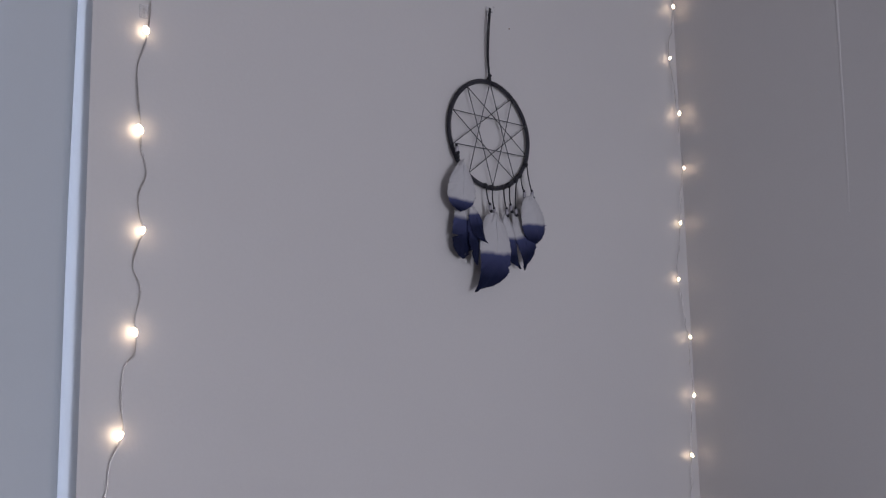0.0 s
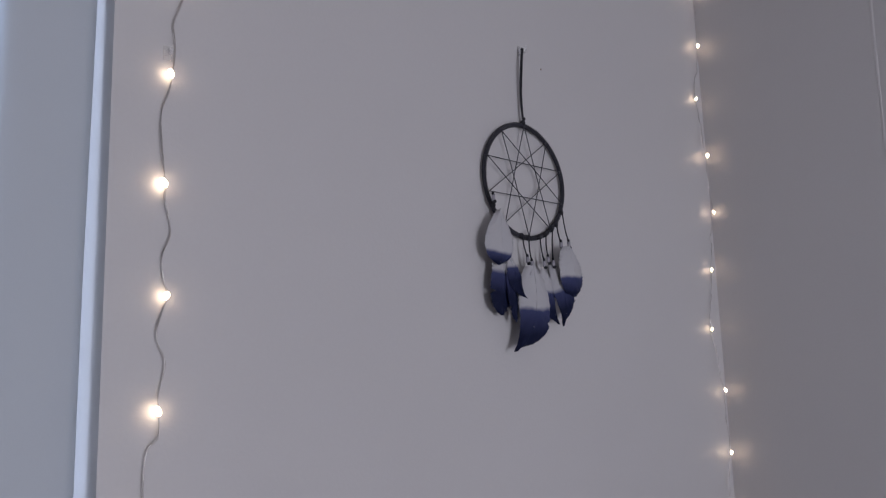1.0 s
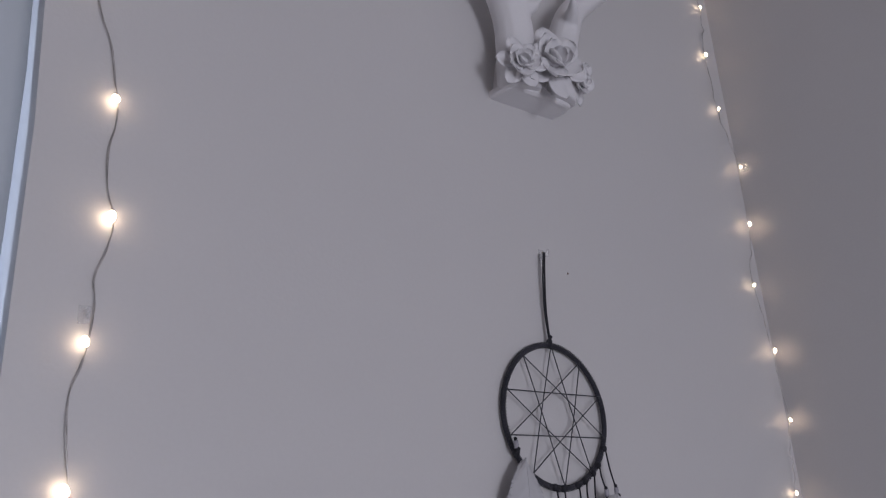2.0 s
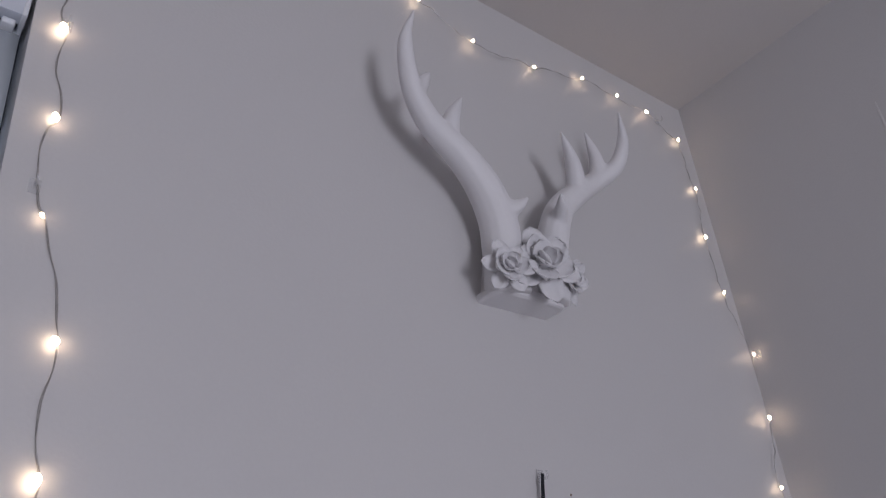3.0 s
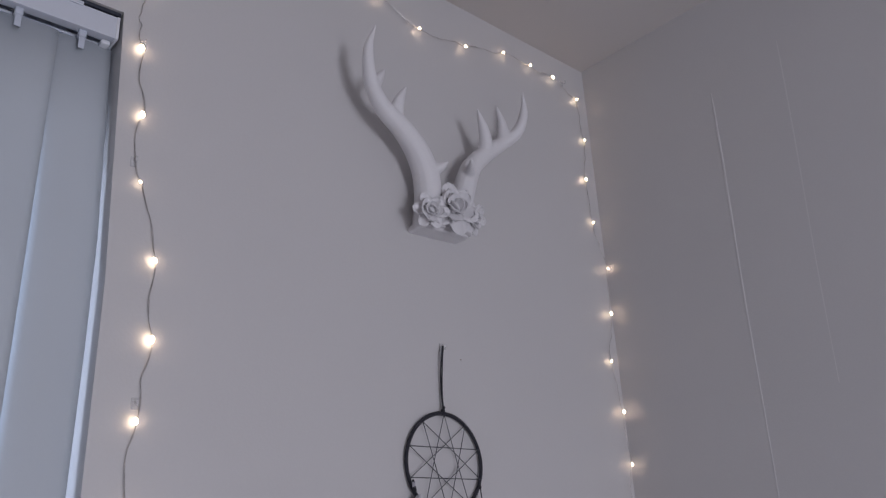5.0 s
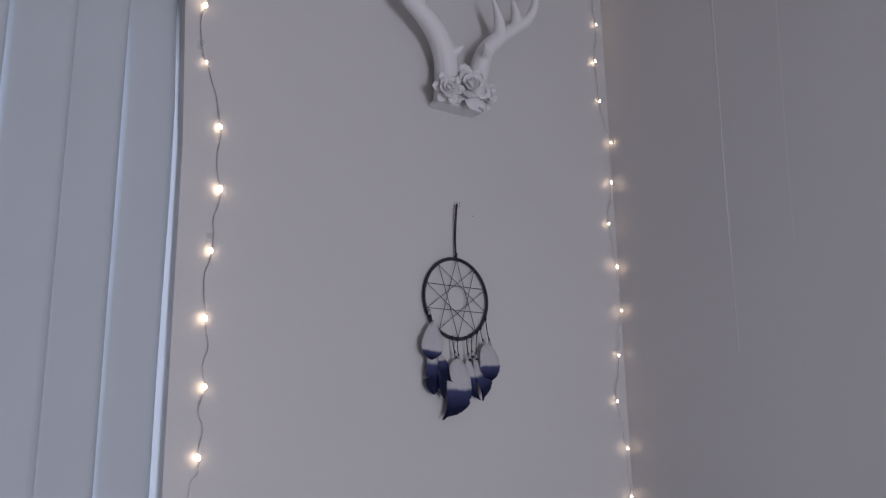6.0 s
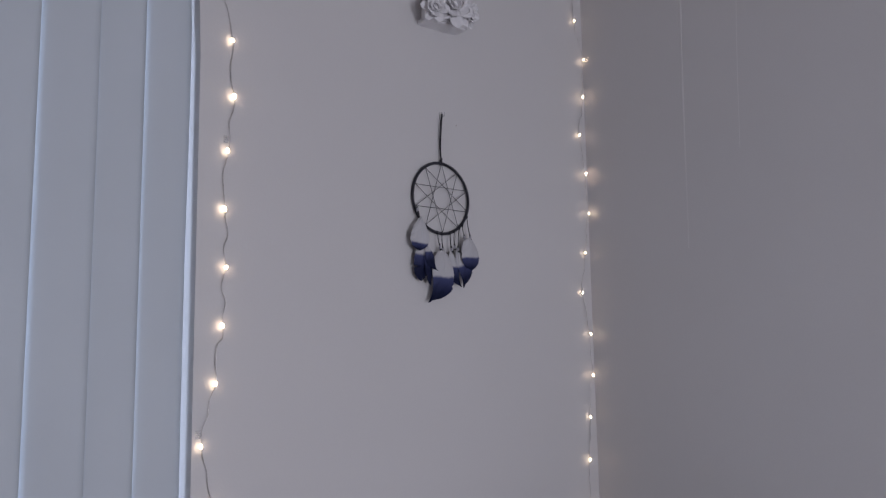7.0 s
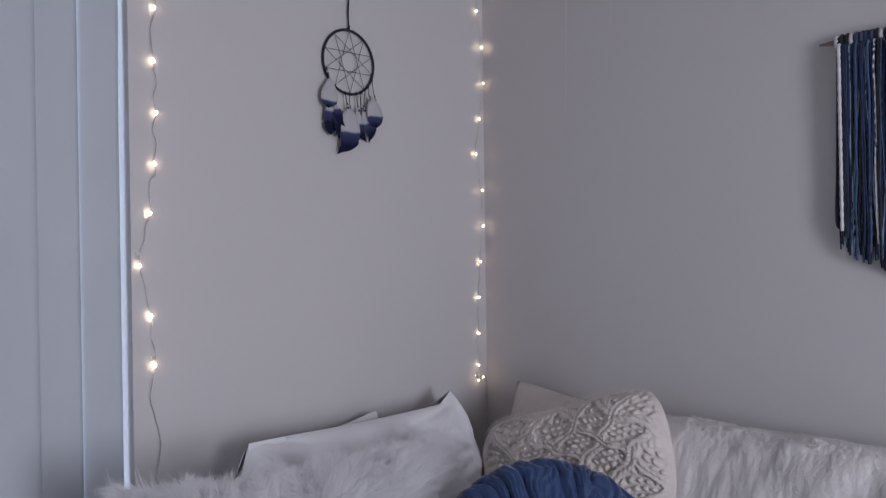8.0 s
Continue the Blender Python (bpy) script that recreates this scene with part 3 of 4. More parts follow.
for zz, inset in ((0, 0.004), (0.0012, 0.0012), (0.003, 0), (0.009, 0), (0.0115, 0.002), (0.013, 0.005)):
    row = []
    for k in range(28):
        a = math.pi * k / 27
        cx, cy = math.cos(a), math.sin(a)
        row.append(bm.verts.new((-0.004 + (0.0545 - inset) * math.copysign(abs(cx) ** 0.3, cx), -(0.038 - inset) * cy ** 0.3, zz + 0.0015 * cx)))
    rows.append(row)
for a, b in zip(rows, rows[1:]):
    for k in range(27):
        bm.faces.new((a[k], a[k + 1], b[k + 1], b[k]))
bm.faces.new(rows[0][::-1])
bm.faces.new(rows[-1])
part("base", bm, RESIN, orn, smooth=False)
bm, rows = bmesh.new(), []
for zz, half, deep in ((0.0105, 0.0525, 0.0355), (0.017, 0.0490, 0.0345), (0.035, 0.0460, 0.035), (0.052, 0.043, 0.034), (0.062, 0.038, 0.032), (0.069, 0.030, 0.024)):
    row = []
    for k in range(28):
        a = math.pi * k / 27
        cx, cy = math.cos(a), math.sin(a)
        row.append(bm.verts.new((-0.005 + (half - 0.003) * math.copysign(abs(cx) ** 0.38, cx), -deep * cy ** 0.4, zz + 0.0015 * cx)))
    rows.append(row)
for a, b in zip(rows, rows[1:]):
    for k in range(27):
        bm.faces.new((a[k], a[k + 1], b[k + 1], b[k]))
bm.faces.new(rows[0][::-1])
bm.faces.new(rows[-1])
part("mount", bm, RESIN, orn)


def petal(length, width, cup, tip):
    """A cupped petal with a pointed tip, rooted at the origin, growing along z and opening to -y."""
    bm, grid = bmesh.new(), []
    for layer in (0, 1):
        g = []
        for i in range(10):
            t = i / 9
            w = width * 0.5 * max(0.05, min(1, 0.32 + 1.5 * t) * (1 - max(0, (t - 0.45) / 0.55) ** 2.4) ** 0.6)
            r = []
            for j in range(5):
                u = j / 4 * 2 - 1
                y = cup * length * (t * t) - 0.16 * width * u * u * (1 - 0.3 * t) - tip * max(0, t - 0.7) * length
                r.append(bm.verts.new((u * w, y + (0.0010 if layer else 0), length * t)))
            g.append(r)
        grid.append(g)
    for layer in (0, 1):
        for i in range(9):
            for j in range(4):
                q = (grid[layer][i][j], grid[layer][i][j + 1], grid[layer][i + 1][j + 1], grid[layer][i + 1][j])
                bm.faces.new(q if layer == 0 else q[::-1])
    rim = [(i, 0) for i in range(10)] + [(9, j) for j in range(1, 5)] + [(i, 4) for i in range(8, -1, -1)] + [(0, j) for j in range(3, 0, -1)]
    for a, b in zip(rim, rim[1:] + rim[:1]):
        bm.faces.new((grid[0][a[0]][a[1]], grid[1][a[0]][a[1]], grid[1][b[0]][b[1]], grid[0][b[0]][b[1]]))
    bmesh.ops.recalc_face_normals(bm, faces=bm.faces[:])
    return bm


def flower(at, size, face, seed):
    rnd = random.Random(seed)
    core = part("flower", ball(bmesh.new(), (0, 0, 0), size * 0.16), RESIN, orn, "white resin bloom")
    core.matrix_basis = Matrix.Translation(rel(at)) @ Vector(face).to_track_quat("Z", "Y").to_matrix().to_4x4()
    for count, ln, wd, open_deg, lift in ((6, 0.62, 0.42, 84, 0.0), (5, 0.46, 0.44, 58, 0.04), (3, 0.34, 0.38, 30, 0.07), (2, 0.26, 0.30, 10, 0.09)):
        a0 = rnd.uniform(0, 6)
        for k in range(count):
            a = a0 + 2 * math.pi * k / count + rnd.uniform(-0.12, 0.12)
            p = part("petal", petal(size * ln * rnd.uniform(0.92, 1.08), size * wd, 0.12, 0.25 if open_deg > 40 else 0.05), RESIN, core)
            p.matrix_basis = Matrix.Rotation(a, 4, "Z") @ Matrix.Translation((0, size * 0.05, size * (lift - 0.05))) @ Matrix.Rotation(radians(-open_deg + rnd.uniform(-8, 8)), 4, "X")


flower((-0.532, -0.056, 1.894), 0.050, (-0.45, -1, -0.05), 3)
flower((-0.487, -0.062, 1.908), 0.074, (-0.35, -1, 0.0), 8)
flower((-0.430, -0.050, 1.908), 0.046, (0.25, -1, -0.25), 14)

# ---- daybed and cushions ----
bed = thing("daybed", (-0.53, -1.0, 0), "low daybed in the corner with a white mattress", "bed")
part("bed_frame", box(bmesh.new(), (-0.51, -0.97, 0.0), (0.52, 0.985, 0.10), 0.01), WHITE, bed)
part("mattress", box(bmesh.new(), (-0.505, -0.965, 0.1005), (0.515, 0.98, 0.27), 0.035), COTTON, bed)


def cushion(w, h, t, n=40, wrinkle=0.006, seed=0, pinch=0.09, relief=None, ears=0.0, blunt=0.03, gather=0.0, pinch_y=None, creases=()):
    """A stuffed rectangular cushion, width along x, height along y, its face to +z."""
    pinch_y = pinch if pinch_y is None else pinch_y
    bm = bmesh.new()
    sides = []
    for face in (1, -1):
        g = []
        for i in range(n + 1):
            r = []
            for j in range(n + 1):
                u, v = 2 * i / n - 1, 2 * j / n - 1
                x = w / 2 * u * (1 - pinch * (1 - v * v) * u * u)
                y = h / 2 * v * (1 - pinch_y * (1 - u * u) * v * v)
                x, y = x * (1 - blunt * v ** 6), y * (1 - blunt * u ** 6)
                d = ((1 - abs(u) ** 3) * (1 - abs(v) ** 3)) ** 0.55
                z = t / 2 * d
                q = Vector((x * 7, y * 7, seed * 3.7 + face))
                edge = min(1.0, 3 * min(1 - abs(u), 1 - abs(v)))
                fold = noise.noise(q) * 0.6 + 0.5 * abs(noise.noise((x * 5 + y * 9, (x - y) * 22, seed * 2.1))) + abs(noise.noise(Vector((math.atan2(v, u) * 5 + seed, (abs(u) + abs(v)), seed)))) * 0.9 * max(abs(u), abs(v))
                z += wrinkle * fold * edge
                if relief:
                    z += relief(x, y) * min(1, 12 * min(1 - abs(u), 1 - abs(v)) + 0.15)
                if gather:
                    du, dv = 1 - abs(u), 1 - abs(v)
                    rr = math.hypot(du, dv)
                    fan = abs(math.sin(math.atan2(dv, du + 1e-6) * 5 + 1.5 * noise.noise((rr * 3, seed, face)) + seed)) ** 0.7
                    z += gather * fan * min(1, rr * 4) * math.exp(-rr * 2.2)
                for u0, v0, u1, v1, high in creases:
                    du, dv = u1 - u0, v1 - v0
                    along = max(0.0, min(1.0, ((u - u0) * du + (v - v0) * dv) / (du * du + dv * dv)))
                    off = math.hypot(u - u0 - along * du, v - v0 - along * dv) / 0.055
                    z += high * math.sin(math.pi * (0.08 + 0.84 * along)) * max(0.0, 1 - off) ** 1.3 * edge
                if ears:
                    y += ears * max(0, u - 0.8) * max(0, v - 0.6) * 8
                r.append(bm.verts.new((x, y, face * z)))
            g.append(r)
        sides.append(g)
    for face, g in zip((1, -1), sides):
        for i in range(n):
            for j in range(n):
                q = (g[i][j], g[i + 1][j], g[i + 1][j + 1], g[i][j + 1])
                bm.faces.new(q if face > 0 else q[::-1])
    bmesh.ops.remove_doubles(bm, verts=bm.verts[:], dist=0.0004)
    return bm


def placed(ob, m, label, category, group=""):
    ob.matrix_basis = m
    return tagged(ob, label, category, group)


CUSHIONS = "cushions on the daybed"
placed(part("pillow", cushion(0.36, 0.42, 0.10, 40, 0.006, 1, 0.05, None, 0.0, 0.02, 0.012), COTTON), axes((-0.594, -0.062, 0.452), (1, 0.0, 0.12), (0, 0.10, 1)), "white cotton pillow leaning against the wall", "pillow", CUSHIONS)
front_pillow = placed(part("pillow", cushion(0.600, 0.44, 0.16, 100, 0.030, 2, -0.19, None, 0.045, 0.02, 0.030, 0.035, ((0.05, 0.93, 1.0, 0.38, 0.016), (0.62, 1.0, 0.86, 0.05, 0.010), (-0.72, 0.96, -0.98, 0.55, 0.009), (-0.4, 0.98, -0.55, 0.6, 0.007))), COTTON), axes((-0.546, -0.165, 0.471), (1, 0.03, -0.015), (0.0, 0.24, 1)), "creased white cotton pillow with pointed corners", "pillow", CUSHIONS)
bm, rows = bmesh.new(), []
for i in range(13):
    v = -0.19 + 0.405 * i / 12
    rows.append([bm.verts.new((-0.301 + 0.075 * u + 0.003 * math.sin(v * 30), v, 0.010 + 0.016 * u + 0.004 * noise.noise((v * 12, u * 2, 3)) + dz)) for u, dz in ((0, 0), (0.5, 0), (1, 0), (1, -0.003), (0.5, -0.003), (0, -0.003))])
for a, b in zip(rows, rows[1:]):
    for k in range(6):
        bm.faces.new((a[k], a[(k + 1) % 6], b[(k + 1) % 6], b[k]))
bm.faces.new(rows[0][::-1])
bm.faces.new(rows[-1])
bmesh.ops.recalc_face_normals(bm, faces=bm.faces[:])
part("hem", bm, COTTON, front_pillow, "flat white open end of the pillowcase", False)

# fur cushion
FW, FH, FT = 0.67, 0.42, 0.17
fur = placed(part("fur_cushion", cushion(FW, FH, FT, 30, 0.004, 5), FURM), axes((-0.838, -0.36, 0.472), (1, -0.04, -0.038), (0.0, 0.34, 1)), "fluffy white long-haired fur cushion", "cushion", CUSHIONS)
rnd = random.Random(21)


def tufts(base_fn, count, length, width, droop, seg=4, spread=0.6):
    """Tapered hairs on points that base_fn gives as place and normal."""
    verts, faces = [], []
    for _ in range(count):
        p, nrm, flow = base_fn()
        ln = length * rnd.uniform(0.55, 1.25)
        d = (nrm + flow + Vector((rnd.gauss(0, 1), rnd.gauss(0, 1), rnd.gauss(0, 1))) * spread * 0.5).normalized()
        side = d.orthogonal().normalized()
        side.rotate(Matrix.Rotation(rnd.uniform(0, 6.28), 3, d))
        curl = side.cross(d) * rnd.uniform(-0.35, 0.35)
        start = len(verts)
        for k in range(seg):
            t = k / seg
            c = p + d * ln * t + droop * ln * t * t + curl * ln * t * t
            hw = width * (1 - t) * (0.6 + 0.4 * min(1, 3 * t))
            verts.append(c - side * hw)
            verts.append(c + side * hw)
        verts.append(p + d * ln + droop * ln + curl * ln)
        for k in range(seg - 1):
            a = start + 2 * k
            faces.append((a, a + 1, a + 3, a + 2))
        a = start + 2 * (seg - 1)
        faces.append((a, a + 1, a + 2))
    me = bpy.data.meshes.new("fur")
    me.from_pydata([tuple(v) for v in verts], [], faces)
    me.polygons.foreach_set("use_smooth", [True] * len(faces))
    return me


def fur_base():
    u, v = rnd.uniform(-1, 1), rnd.uniform(-1, 1)
    if rnd.random() < 0.3:
        v = rnd.uniform(0.8, 1)
    d = ((1 - abs(u) ** 3) * (1 - abs(v) ** 3)) ** 0.55
    x, y = FW / 2 * u * (1 - 0.09 * (1 - v * v) * u * u), FH / 2 * v * (1 - 0.09 * (1 - u * u) * v * v)
    c = noise.noise((x * 16, y * 16, 2)) * 1.2
    c2 = noise.noise((x * 16, y * 16, 9)) * 1.2
    return Vector((x, y, FT / 2 * d - 0.004)), Vector((u * abs(u) * 0.8, v * abs(v) * 0.8, 0.55)), Vector((c - 0.15, c2 + 0.1, 0))


def locks(base_fn, count, hairs, length, spread, width, droop, seg=4):
    """Hair in locks: the hairs of a lock start apart and run together towards its tip."""
    verts, faces = [], []
    for _ in range(count):
        p, nrm, flow = base_fn()
        d = (nrm.normalized() + flow + Vector((rnd.gauss(0, 0.2), rnd.gauss(0, 0.2), rnd.gauss(0, 0.1)))).normalized()
        side = d.orthogonal().normalized()
        side.rotate(Matrix.Rotation(rnd.uniform(0, 6.28), 3, d))
        other = d.cross(side)
        curl = side * rnd.uniform(-0.5, 0.5)
        whole = length * rnd.uniform(0.6, 1.25)
        for _ in range(hairs):
            a, r = rnd.uniform(0, 6.28), spread * math.sqrt(rnd.random())
            off = (side * math.cos(a) + other * math.sin(a)) * r
            ln = whole * rnd.uniform(0.6, 1.1)
            loose = rnd.uniform(0.1, 0.6)
            wave = other * rnd.uniform(-0.10, 0.10) * ln
            flat = Vector((rnd.gauss(0, 1), rnd.gauss(0, 1), rnd.gauss(0, 1))).normalized()
            start = len(verts)
            for k in range(seg + 1):
                t = k / seg
                c = p + d * ln * t + off * (1 - (1 - loose) * t) + (droop + curl) * ln * t * t + wave * math.sin(t * 3.1)
                if k == seg:
                    verts.append(c)
                else:
                    hw = flat * (width * (1 - 0.75 * t))
                    verts += [c - hw, c + hw]
            for k in range(seg - 1):
                b = start + 2 * k
                faces.append((b, b + 1, b + 3, b + 2))
            b = start + 2 * (seg - 1)
            faces.append((b, b + 1, b + 2))
    me = bpy.data.meshes.new("fur")
    me.from_pydata([tuple(v) for v in verts], [], faces)
    me.polygons.foreach_set("use_smooth", [True] * len(faces))
    return me


fm = locks(fur_base, 3400, 26, 0.060, 0.012, 0.00036, Vector((0, -0.30, 0.05)))
fm.materials.append(FURM)
hair = new("fur", fm)
hair.parent = fur
tagged(hair, "long fluffy white hair", kind="stuff")

# plain beige cushion in the corner
placed(part("cushion", cushion(0.46, 0.44, 0.13, 40, 0.006, 7, 0.05, None, 0.0, 0.03), BEIGE), axes((-0.085, -0.362, 0.475), (0.06, -1, -0.12), (0.16, 0.0, 1)), "plain beige linen cushion leaning in the corner", "cushion", CUSHIONS)


def cable(x, y):
    """Relief of crossing cables with bobbles between them."""
    wx, wy = noise.noise((x * 8, y * 8, 1)), noise.noise((x * 8, y * 8, 6))
    x0 = x
    x, y = x + 0.044 * wx, y + 0.044 * wy
    flat = min(1.0, max(0.0, (0.244 - x0) / 0.010))
    a, b = (x + y) / 0.118, (x - y) / 0.118
    a, b = a + 0.07 * math.sin(b * 6.28), b + 0.07 * math.sin(a * 6.28)
    offs = (a + 0.5) % 1.0 - 0.5, (b + 0.5) % 1.0 - 0.5
    over = int(math.floor(a + 0.5) + math.floor(b + 0.5)) % 2
    near = [k for k in (over, 1 - over) if abs(offs[k]) < 0.15]
    if near:
        off = offs[near[0]]
        run = x - y if near[0] == 0 else x + y
        strand = math.sqrt(max(0, 1 - ((abs(off) - 0.075) / 0.078) ** 2))
        stitch = abs(math.sin(run * 190 + abs(off) * 30 + 0.8 * noise.noise((x * 60, y * 60, 4)))) ** 0.7
        return flat * (0.003 + 0.0045 * strand ** 0.7 + 0.0042 * stitch * strand) + 0.0012 * noise.noise((x * 300, y * 300, 3))
    px = 0.0170
    i, j = x / px, y / px
    j0 = math.floor(j)
    i -= 0.5 * (j0 % 2)
    fx, fy = i - math.floor(i) - 0.5, j - j0 - 0.5
    h = noise.noise((math.floor(i) * 7.3, j0 * 5.1, 0))
    big = 0.55 + 0.75 * abs(noise.noise((math.floor(i) * 3.7, j0 * 4.3, 8)))
    r = (fx * fx + fy * fy) / (0.25 * min(1, big) ** 2)
    return 0.0015 * noise.noise((x * 260, y * 260, 3)) + flat * (0.009 + 0.006 * h) * math.sqrt(max(0, 1 - r))


knit = placed(part("knitted_cushion", cushion(0.51, 0.46, 0.14, 230, 0.012, 9, 0.04, cable, 0.0, 0.11), KNIT), axes((-0.200, -0.450, 0.482), (0.10, -1, 0.33), (0.22, 0.34, 1)), "chunky oatmeal cable-knit cushion", "cushion", CUSHIONS)



def knit_base():
    u, v = rnd.uniform(-0.98, 0.98), rnd.uniform(-0.98, 0.98)
    if rnd.random() < 0.35:
        v = rnd.uniform(0.9, 1)
    d = ((1 - abs(u) ** 3) * (1 - abs(v) ** 3)) ** 0.55
    x, y = 0.255 * u * (1 - 0.11 * v ** 6), 0.23 * v * (1 - 0.11 * u ** 6)
    return Vector((x, y, 0.07 * d + 0.004)), Vector((u * abs(u), v * abs(v), 0.8)), Vector((0, 0, 0))


km = tufts(knit_base, 9000, 0.013, 0.00022, Vector((0, -0.2, 0)), 3, 1.2)
km.materials.append(KNIT)
fuzz = new("fuzz", km)
fuzz.parent = knit
tagged(fuzz, "stray oatmeal wool fibres", kind="stuff")

# round pleated cushion
BR, BT = 0.225, 0.12
bm, rows = bmesh.new(), []
NA, NR = 600, 34
for side in (1, -1):
    prev = None
    for i in range(NR + 1):
        s = i / NR
        row = []
        for k in range(NA):
            a = 2 * math.pi * k / NA
            swirl = a + 0.35 * (1 - s) + 0.2 * noise.noise((math.cos(a) * 2, math.sin(a) * 2, s * 2.6))
            ca, sa = math.cos(a), math.sin(a)
            big = 0.45 + 0.9 * abs(noise.noise((ca * 4, sa * 4, 2 + s * 0.7)))
            pl = 0.85 * big * abs(math.sin(14 * swirl + 4 * noise.noise((ca * 3, sa * 3, 5 + s)))) ** 0.5
            pl += 0.30 * abs(math.sin(35 * swirl + 7 * noise.noise((ca * 5, sa * 5, s * 3)))) ** 0.5 * (0.25 + 0.75 * s)
            h = BT / 2 * (1 - s ** 3.2) ** 0.5 * (0.55 + 0.45 * min(1, s * 2.5)) + 0.035 * pl * min(1, s * 4) * (1 - 0.55 * s ** 6)
            rr = BR * math.sin(s * math.pi / 2) ** 0.9 * (1 + 0.07 * (pl - 0.6) * s)
            row.append(bm.verts.new((rr * math.cos(a), rr * math.sin(a), side * h)))
        if prev:
            for k in range(NA):
                q = (prev[k], row[k], row[(k + 1) % NA], prev[(k + 1) % NA])
                bm.faces.new(q if side > 0 else q[::-1])
        prev = row
bmesh.ops.remove_doubles(bm, verts=bm.verts[:], dist=0.0005)
blue = placed(part("round_cushion", bm, VELVET), axes((-0.505, -0.590, 0.437), (0.74, -0.67, 0.0), (0.25, 0.25, 1)), "round blue velvet cushion with gathered pleats", "cushion", CUSHIONS)
part("button", ball(bmesh.new(), (0, 0, 0.030), 0.016, (1, 1, 0.5)), VELVET, blue)

# plush throw draped along the wall
bm, rows = bmesh.new(), []
NU, NV = 360, 110
THROW = ((-0.012, 0.30), (-0.014, 0.55), (-0.030, 0.655), (-0.075, 0.683), (-0.125, 0.662), (-0.185, 0.56), (-0.245, 0.42), (-0.32, 0.31), (-0.42, 0.283))
prof = spline([(x, 0, z) for x, z in THROW], 6)


def throw_at(s, t):
    """Place on the throw: s along the wall, t from its back over the top to its foot."""
    y = -0.50 - 1.40 * s
    f = t * (len(prof) - 1)
    i = min(len(prof) - 2, int(f))
    p = prof[i].lerp(prof[i + 1], f - i)
    lump = 0.010 * noise.noise((y * 6, t * 5, 1)) + 0.008 * noise.noise((y * 15, t * 13, 3)) + 0.003 * noise.noise((y * 36, t * 14, 7)) + 0.0024 * abs(noise.noise((y * 70, t * 22, 5))) + 0.002 * noise.noise((y * 120, t * 70, 9))
    front = min(1, max(0, (t - 0.2) * 4))
    return Vector((p.x - lump * front, y, p.z + (0.6 * lump + 0.012 * noise.noise((y * 3.5, 0, 12))) * min(1, max(0, (t - 0.12) * 6)) * (1 if t < 0.8 else 0.2)))


for i in range(NU + 1):
    rows.append([bm.verts.new(throw_at(i / NU, j / NV)) for j in range(NV + 1)])
for a, b in zip(rows, rows[1:]):
    for k in range(NV):
        bm.faces.new((a[k], a[k + 1], b[k + 1], b[k]))
bmesh.ops.recalc_face_normals(bm, faces=bm.faces[:])
throw = tagged(part("throw_blanket", bm, PLUSH), "cream plush throw draped along the wall", "blanket")


def throw_base():
    s, t = rnd.uniform(0, 0.62), rnd.uniform(0.2, 0.48)
    p = throw_at(s, t)
    nrm = (throw_at(s + 0.01, t) - p).cross(throw_at(s, t + 0.01) - p).normalized()
    if nrm.x > 0 or nrm.z < -0.2:
        nrm = -nrm
    c = noise.noise((p.y * 22, p.z * 22, 2))
    return p - nrm * 0.002, nrm, Vector((0, c * 0.9, -0.45 + noise.noise((p.y * 22, p.z * 22, 8)) * 0.7))


tm = locks(throw_base, 2600, 9, 0.0080, 0.0050, 0.00035, Vector((0, 0, -0.35)), 3)
tm.materials.append(PLUSH)
pile = new("pile", tm)
pile.parent = throw
tagged(pile, "short cream plush pile", kind="stuff")

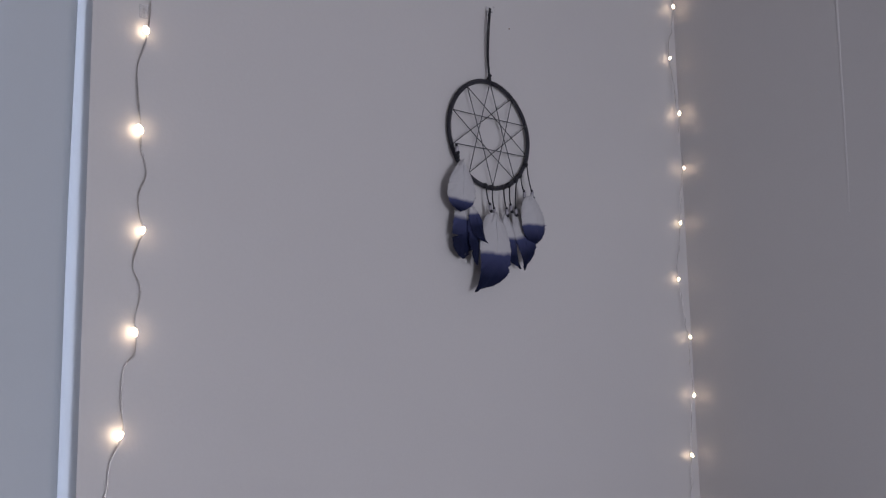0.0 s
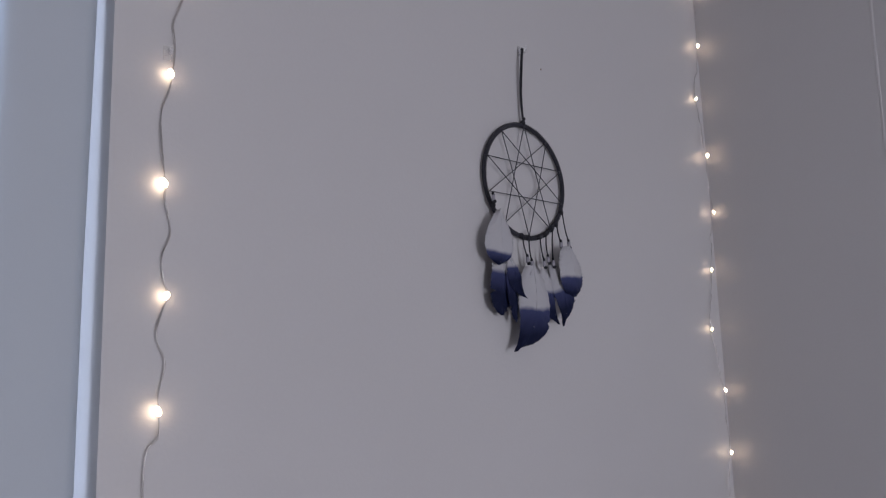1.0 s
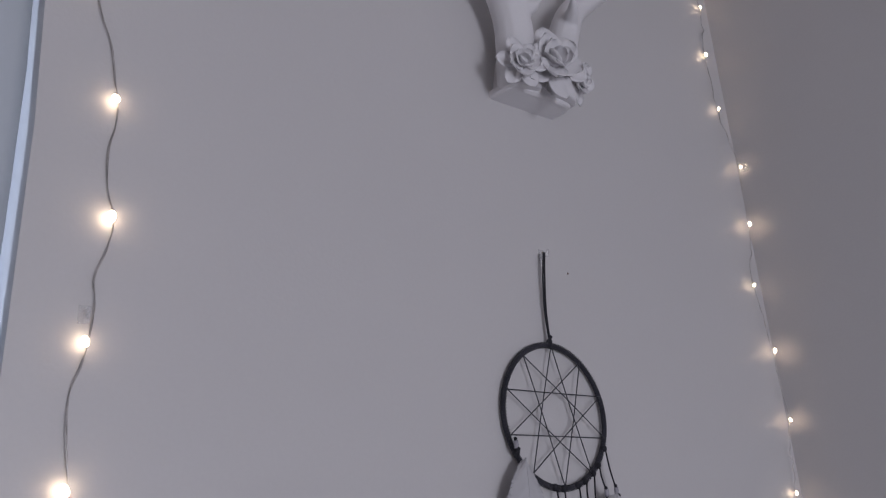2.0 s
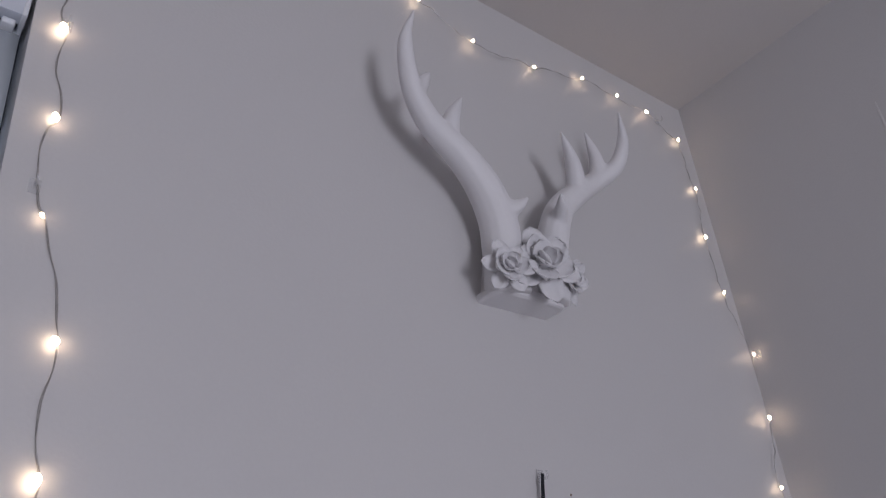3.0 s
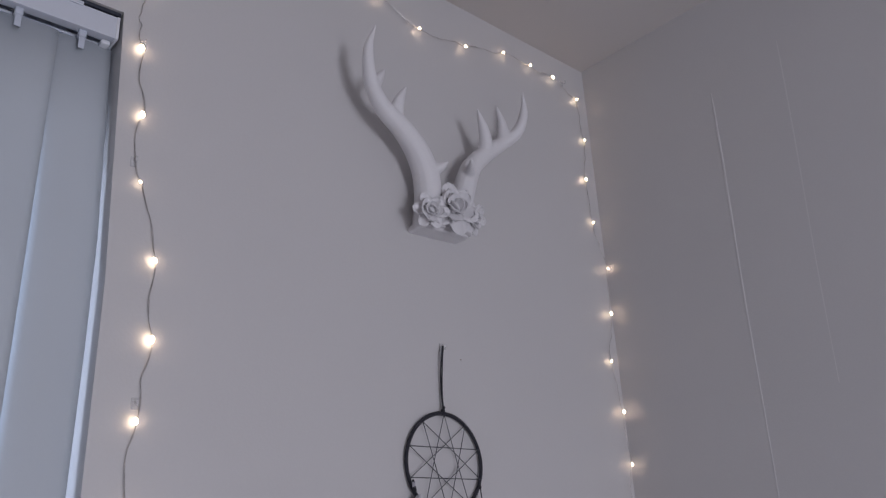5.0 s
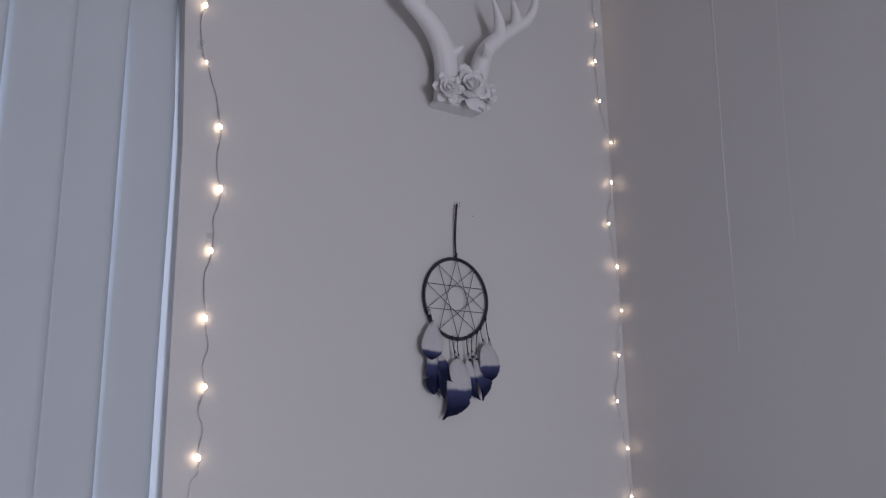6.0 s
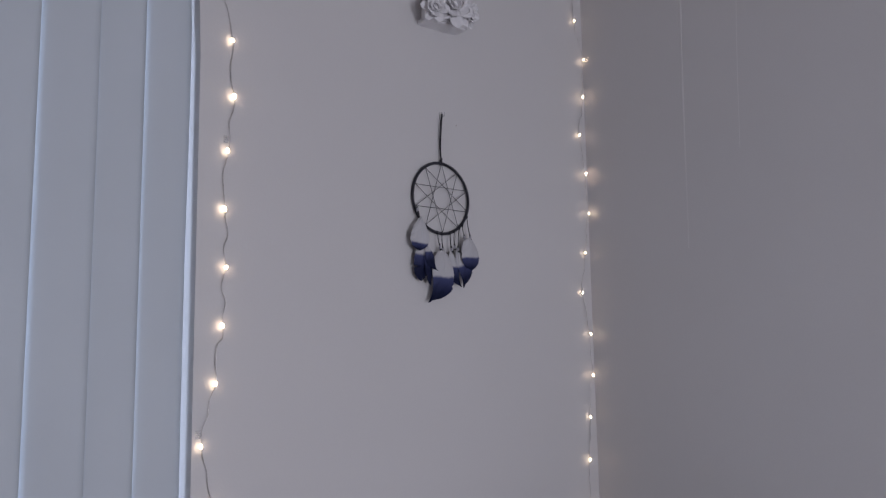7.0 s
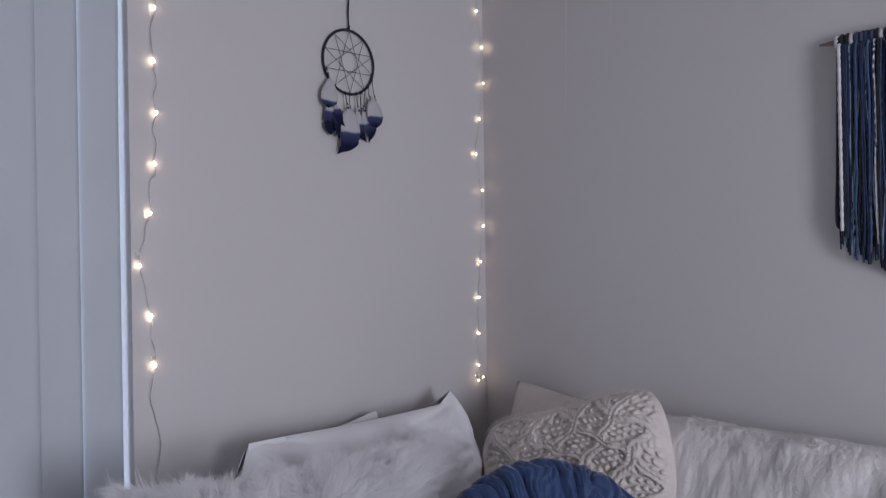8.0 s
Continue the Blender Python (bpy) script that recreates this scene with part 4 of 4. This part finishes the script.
# ---- woven wall hanging ----
HY, HZ = -0.946, 1.452
hang = thing("wall_hanging", (0, HY, HZ), "yarn wall hanging in black, navy and white on a dowel", "wall hanging")
part("dowel", tube(bmesh.new(), [(-0.013, 0.038 - 0.676 * k / 24, 0.0) for k in range(25)], lambda q: 0.0062 * min(1, 0.35 + q * 14), 10), ROD, hang, "pale wooden dowel")
rnd = random.Random(4)
ORDER = (3, 0, 1, 4, 1, 5, 1, 0, 2, 5, 0, 1, 1, 2, 5, 1, 3, 2, 0, 4)
for k in range(276):
    y = -0.002 - (0.0013 * k if k < 150 else 0.195 + 0.0032 * (k - 150)) + rnd.uniform(-0.0015, 0.0015)
    layer = k % 3
    c = rnd.choice((0, 0, 0, 1, 1)) if layer == 2 else rnd.choice((0, 1, 1, 2, 2, 4, 5)) if layer else ORDER[k // 3] if k < 3 * len(ORDER) else rnd.choice((0, 1, 1, 2, 2, 4, 4, 5, 5, 3))
    drop = 0.385 + min(0.10, -0.45 * y) + rnd.uniform(-0.022, 0.028)
    front = -0.016 - (0.007, 0.004, 0.0)[layer] - rnd.uniform(0, 0.004)
    sway, drift = (rnd.uniform(-0.011, 0.011) if c == 5 else rnd.uniform(-0.005, 0.005), rnd.uniform(-0.005, 0.010)) if layer < 2 else (0.0, 0.002)
    if k == 0:
        sway, drift, front = 0.0, -0.002, front - 0.006
    r = 0.0036 if k == 0 else 0.0044 if layer == 2 else 0.0016 if layer == 1 else 0.0024 if c == 3 else 0.0015 if c == 5 else rnd.uniform(0.0013, 0.0029)
    pts = [(-0.013, y, -0.006), (front + 0.001, y, -0.010)] + [(front + 0.004 * t, y + drift * t + sway * math.sin(3.0 * t + k) + (rnd.uniform(-0.0016, 0.0016) if k else 0), -drop * t) for t in (0.06, 0.15, 0.27, 0.4, 0.5, 0.62, 0.74, 0.87, 1.0)]
    s = part("yarn_strand", tube(bmesh.new(), spline(pts, 8), lambda q, r=r: r * (1 + 0.16 * math.sin(q * 150)), 6), YARNS[c], hang)
WRAPS = (3, 0, 0, 3, 4, 4, 1, 4, 0, 3, 0, 3, 1, 4)
for k in range(64):
    y = 0.003 - 0.0088 * k
    c = WRAPS[k % len(WRAPS)]
    wrap = [(-0.013 + 0.0098 * math.cos(a), y + 0.001 * math.sin(k * 2.3), 0.0098 * math.sin(a)) for a in (2 * math.pi * j / 12 for j in range(12))]
    part("loop", tube(bmesh.new(), wrap, 0.0047 if c == 3 else 0.0050, 6, True), YARNS[c], hang)

loop_pts = [(-0.022, 0.000, 0.006), (-0.023, 0.001, -0.1), (-0.023, 0.003, -0.25), (-0.024, 0.005, -0.345), (-0.024, -0.001, -0.362), (-0.024, -0.008, -0.345), (-0.022, -0.007, -0.2), (-0.021, -0.006, -0.02)]
part("yarn_strand", tube(bmesh.new(), spline(loop_pts, 8), 0.0036, 7), YARNS[0], hang, "looped black yarn")

# ---- small marks ----
speck = part("nail", ball(bmesh.new(), (0, 0, 0), 0.0014, (1, 0.5, 1), 8, 6), ROD)
speck.location = (-0.432, -0.0004, 1.671)
tagged(speck, "tiny brown nail head in the wall", "nail")
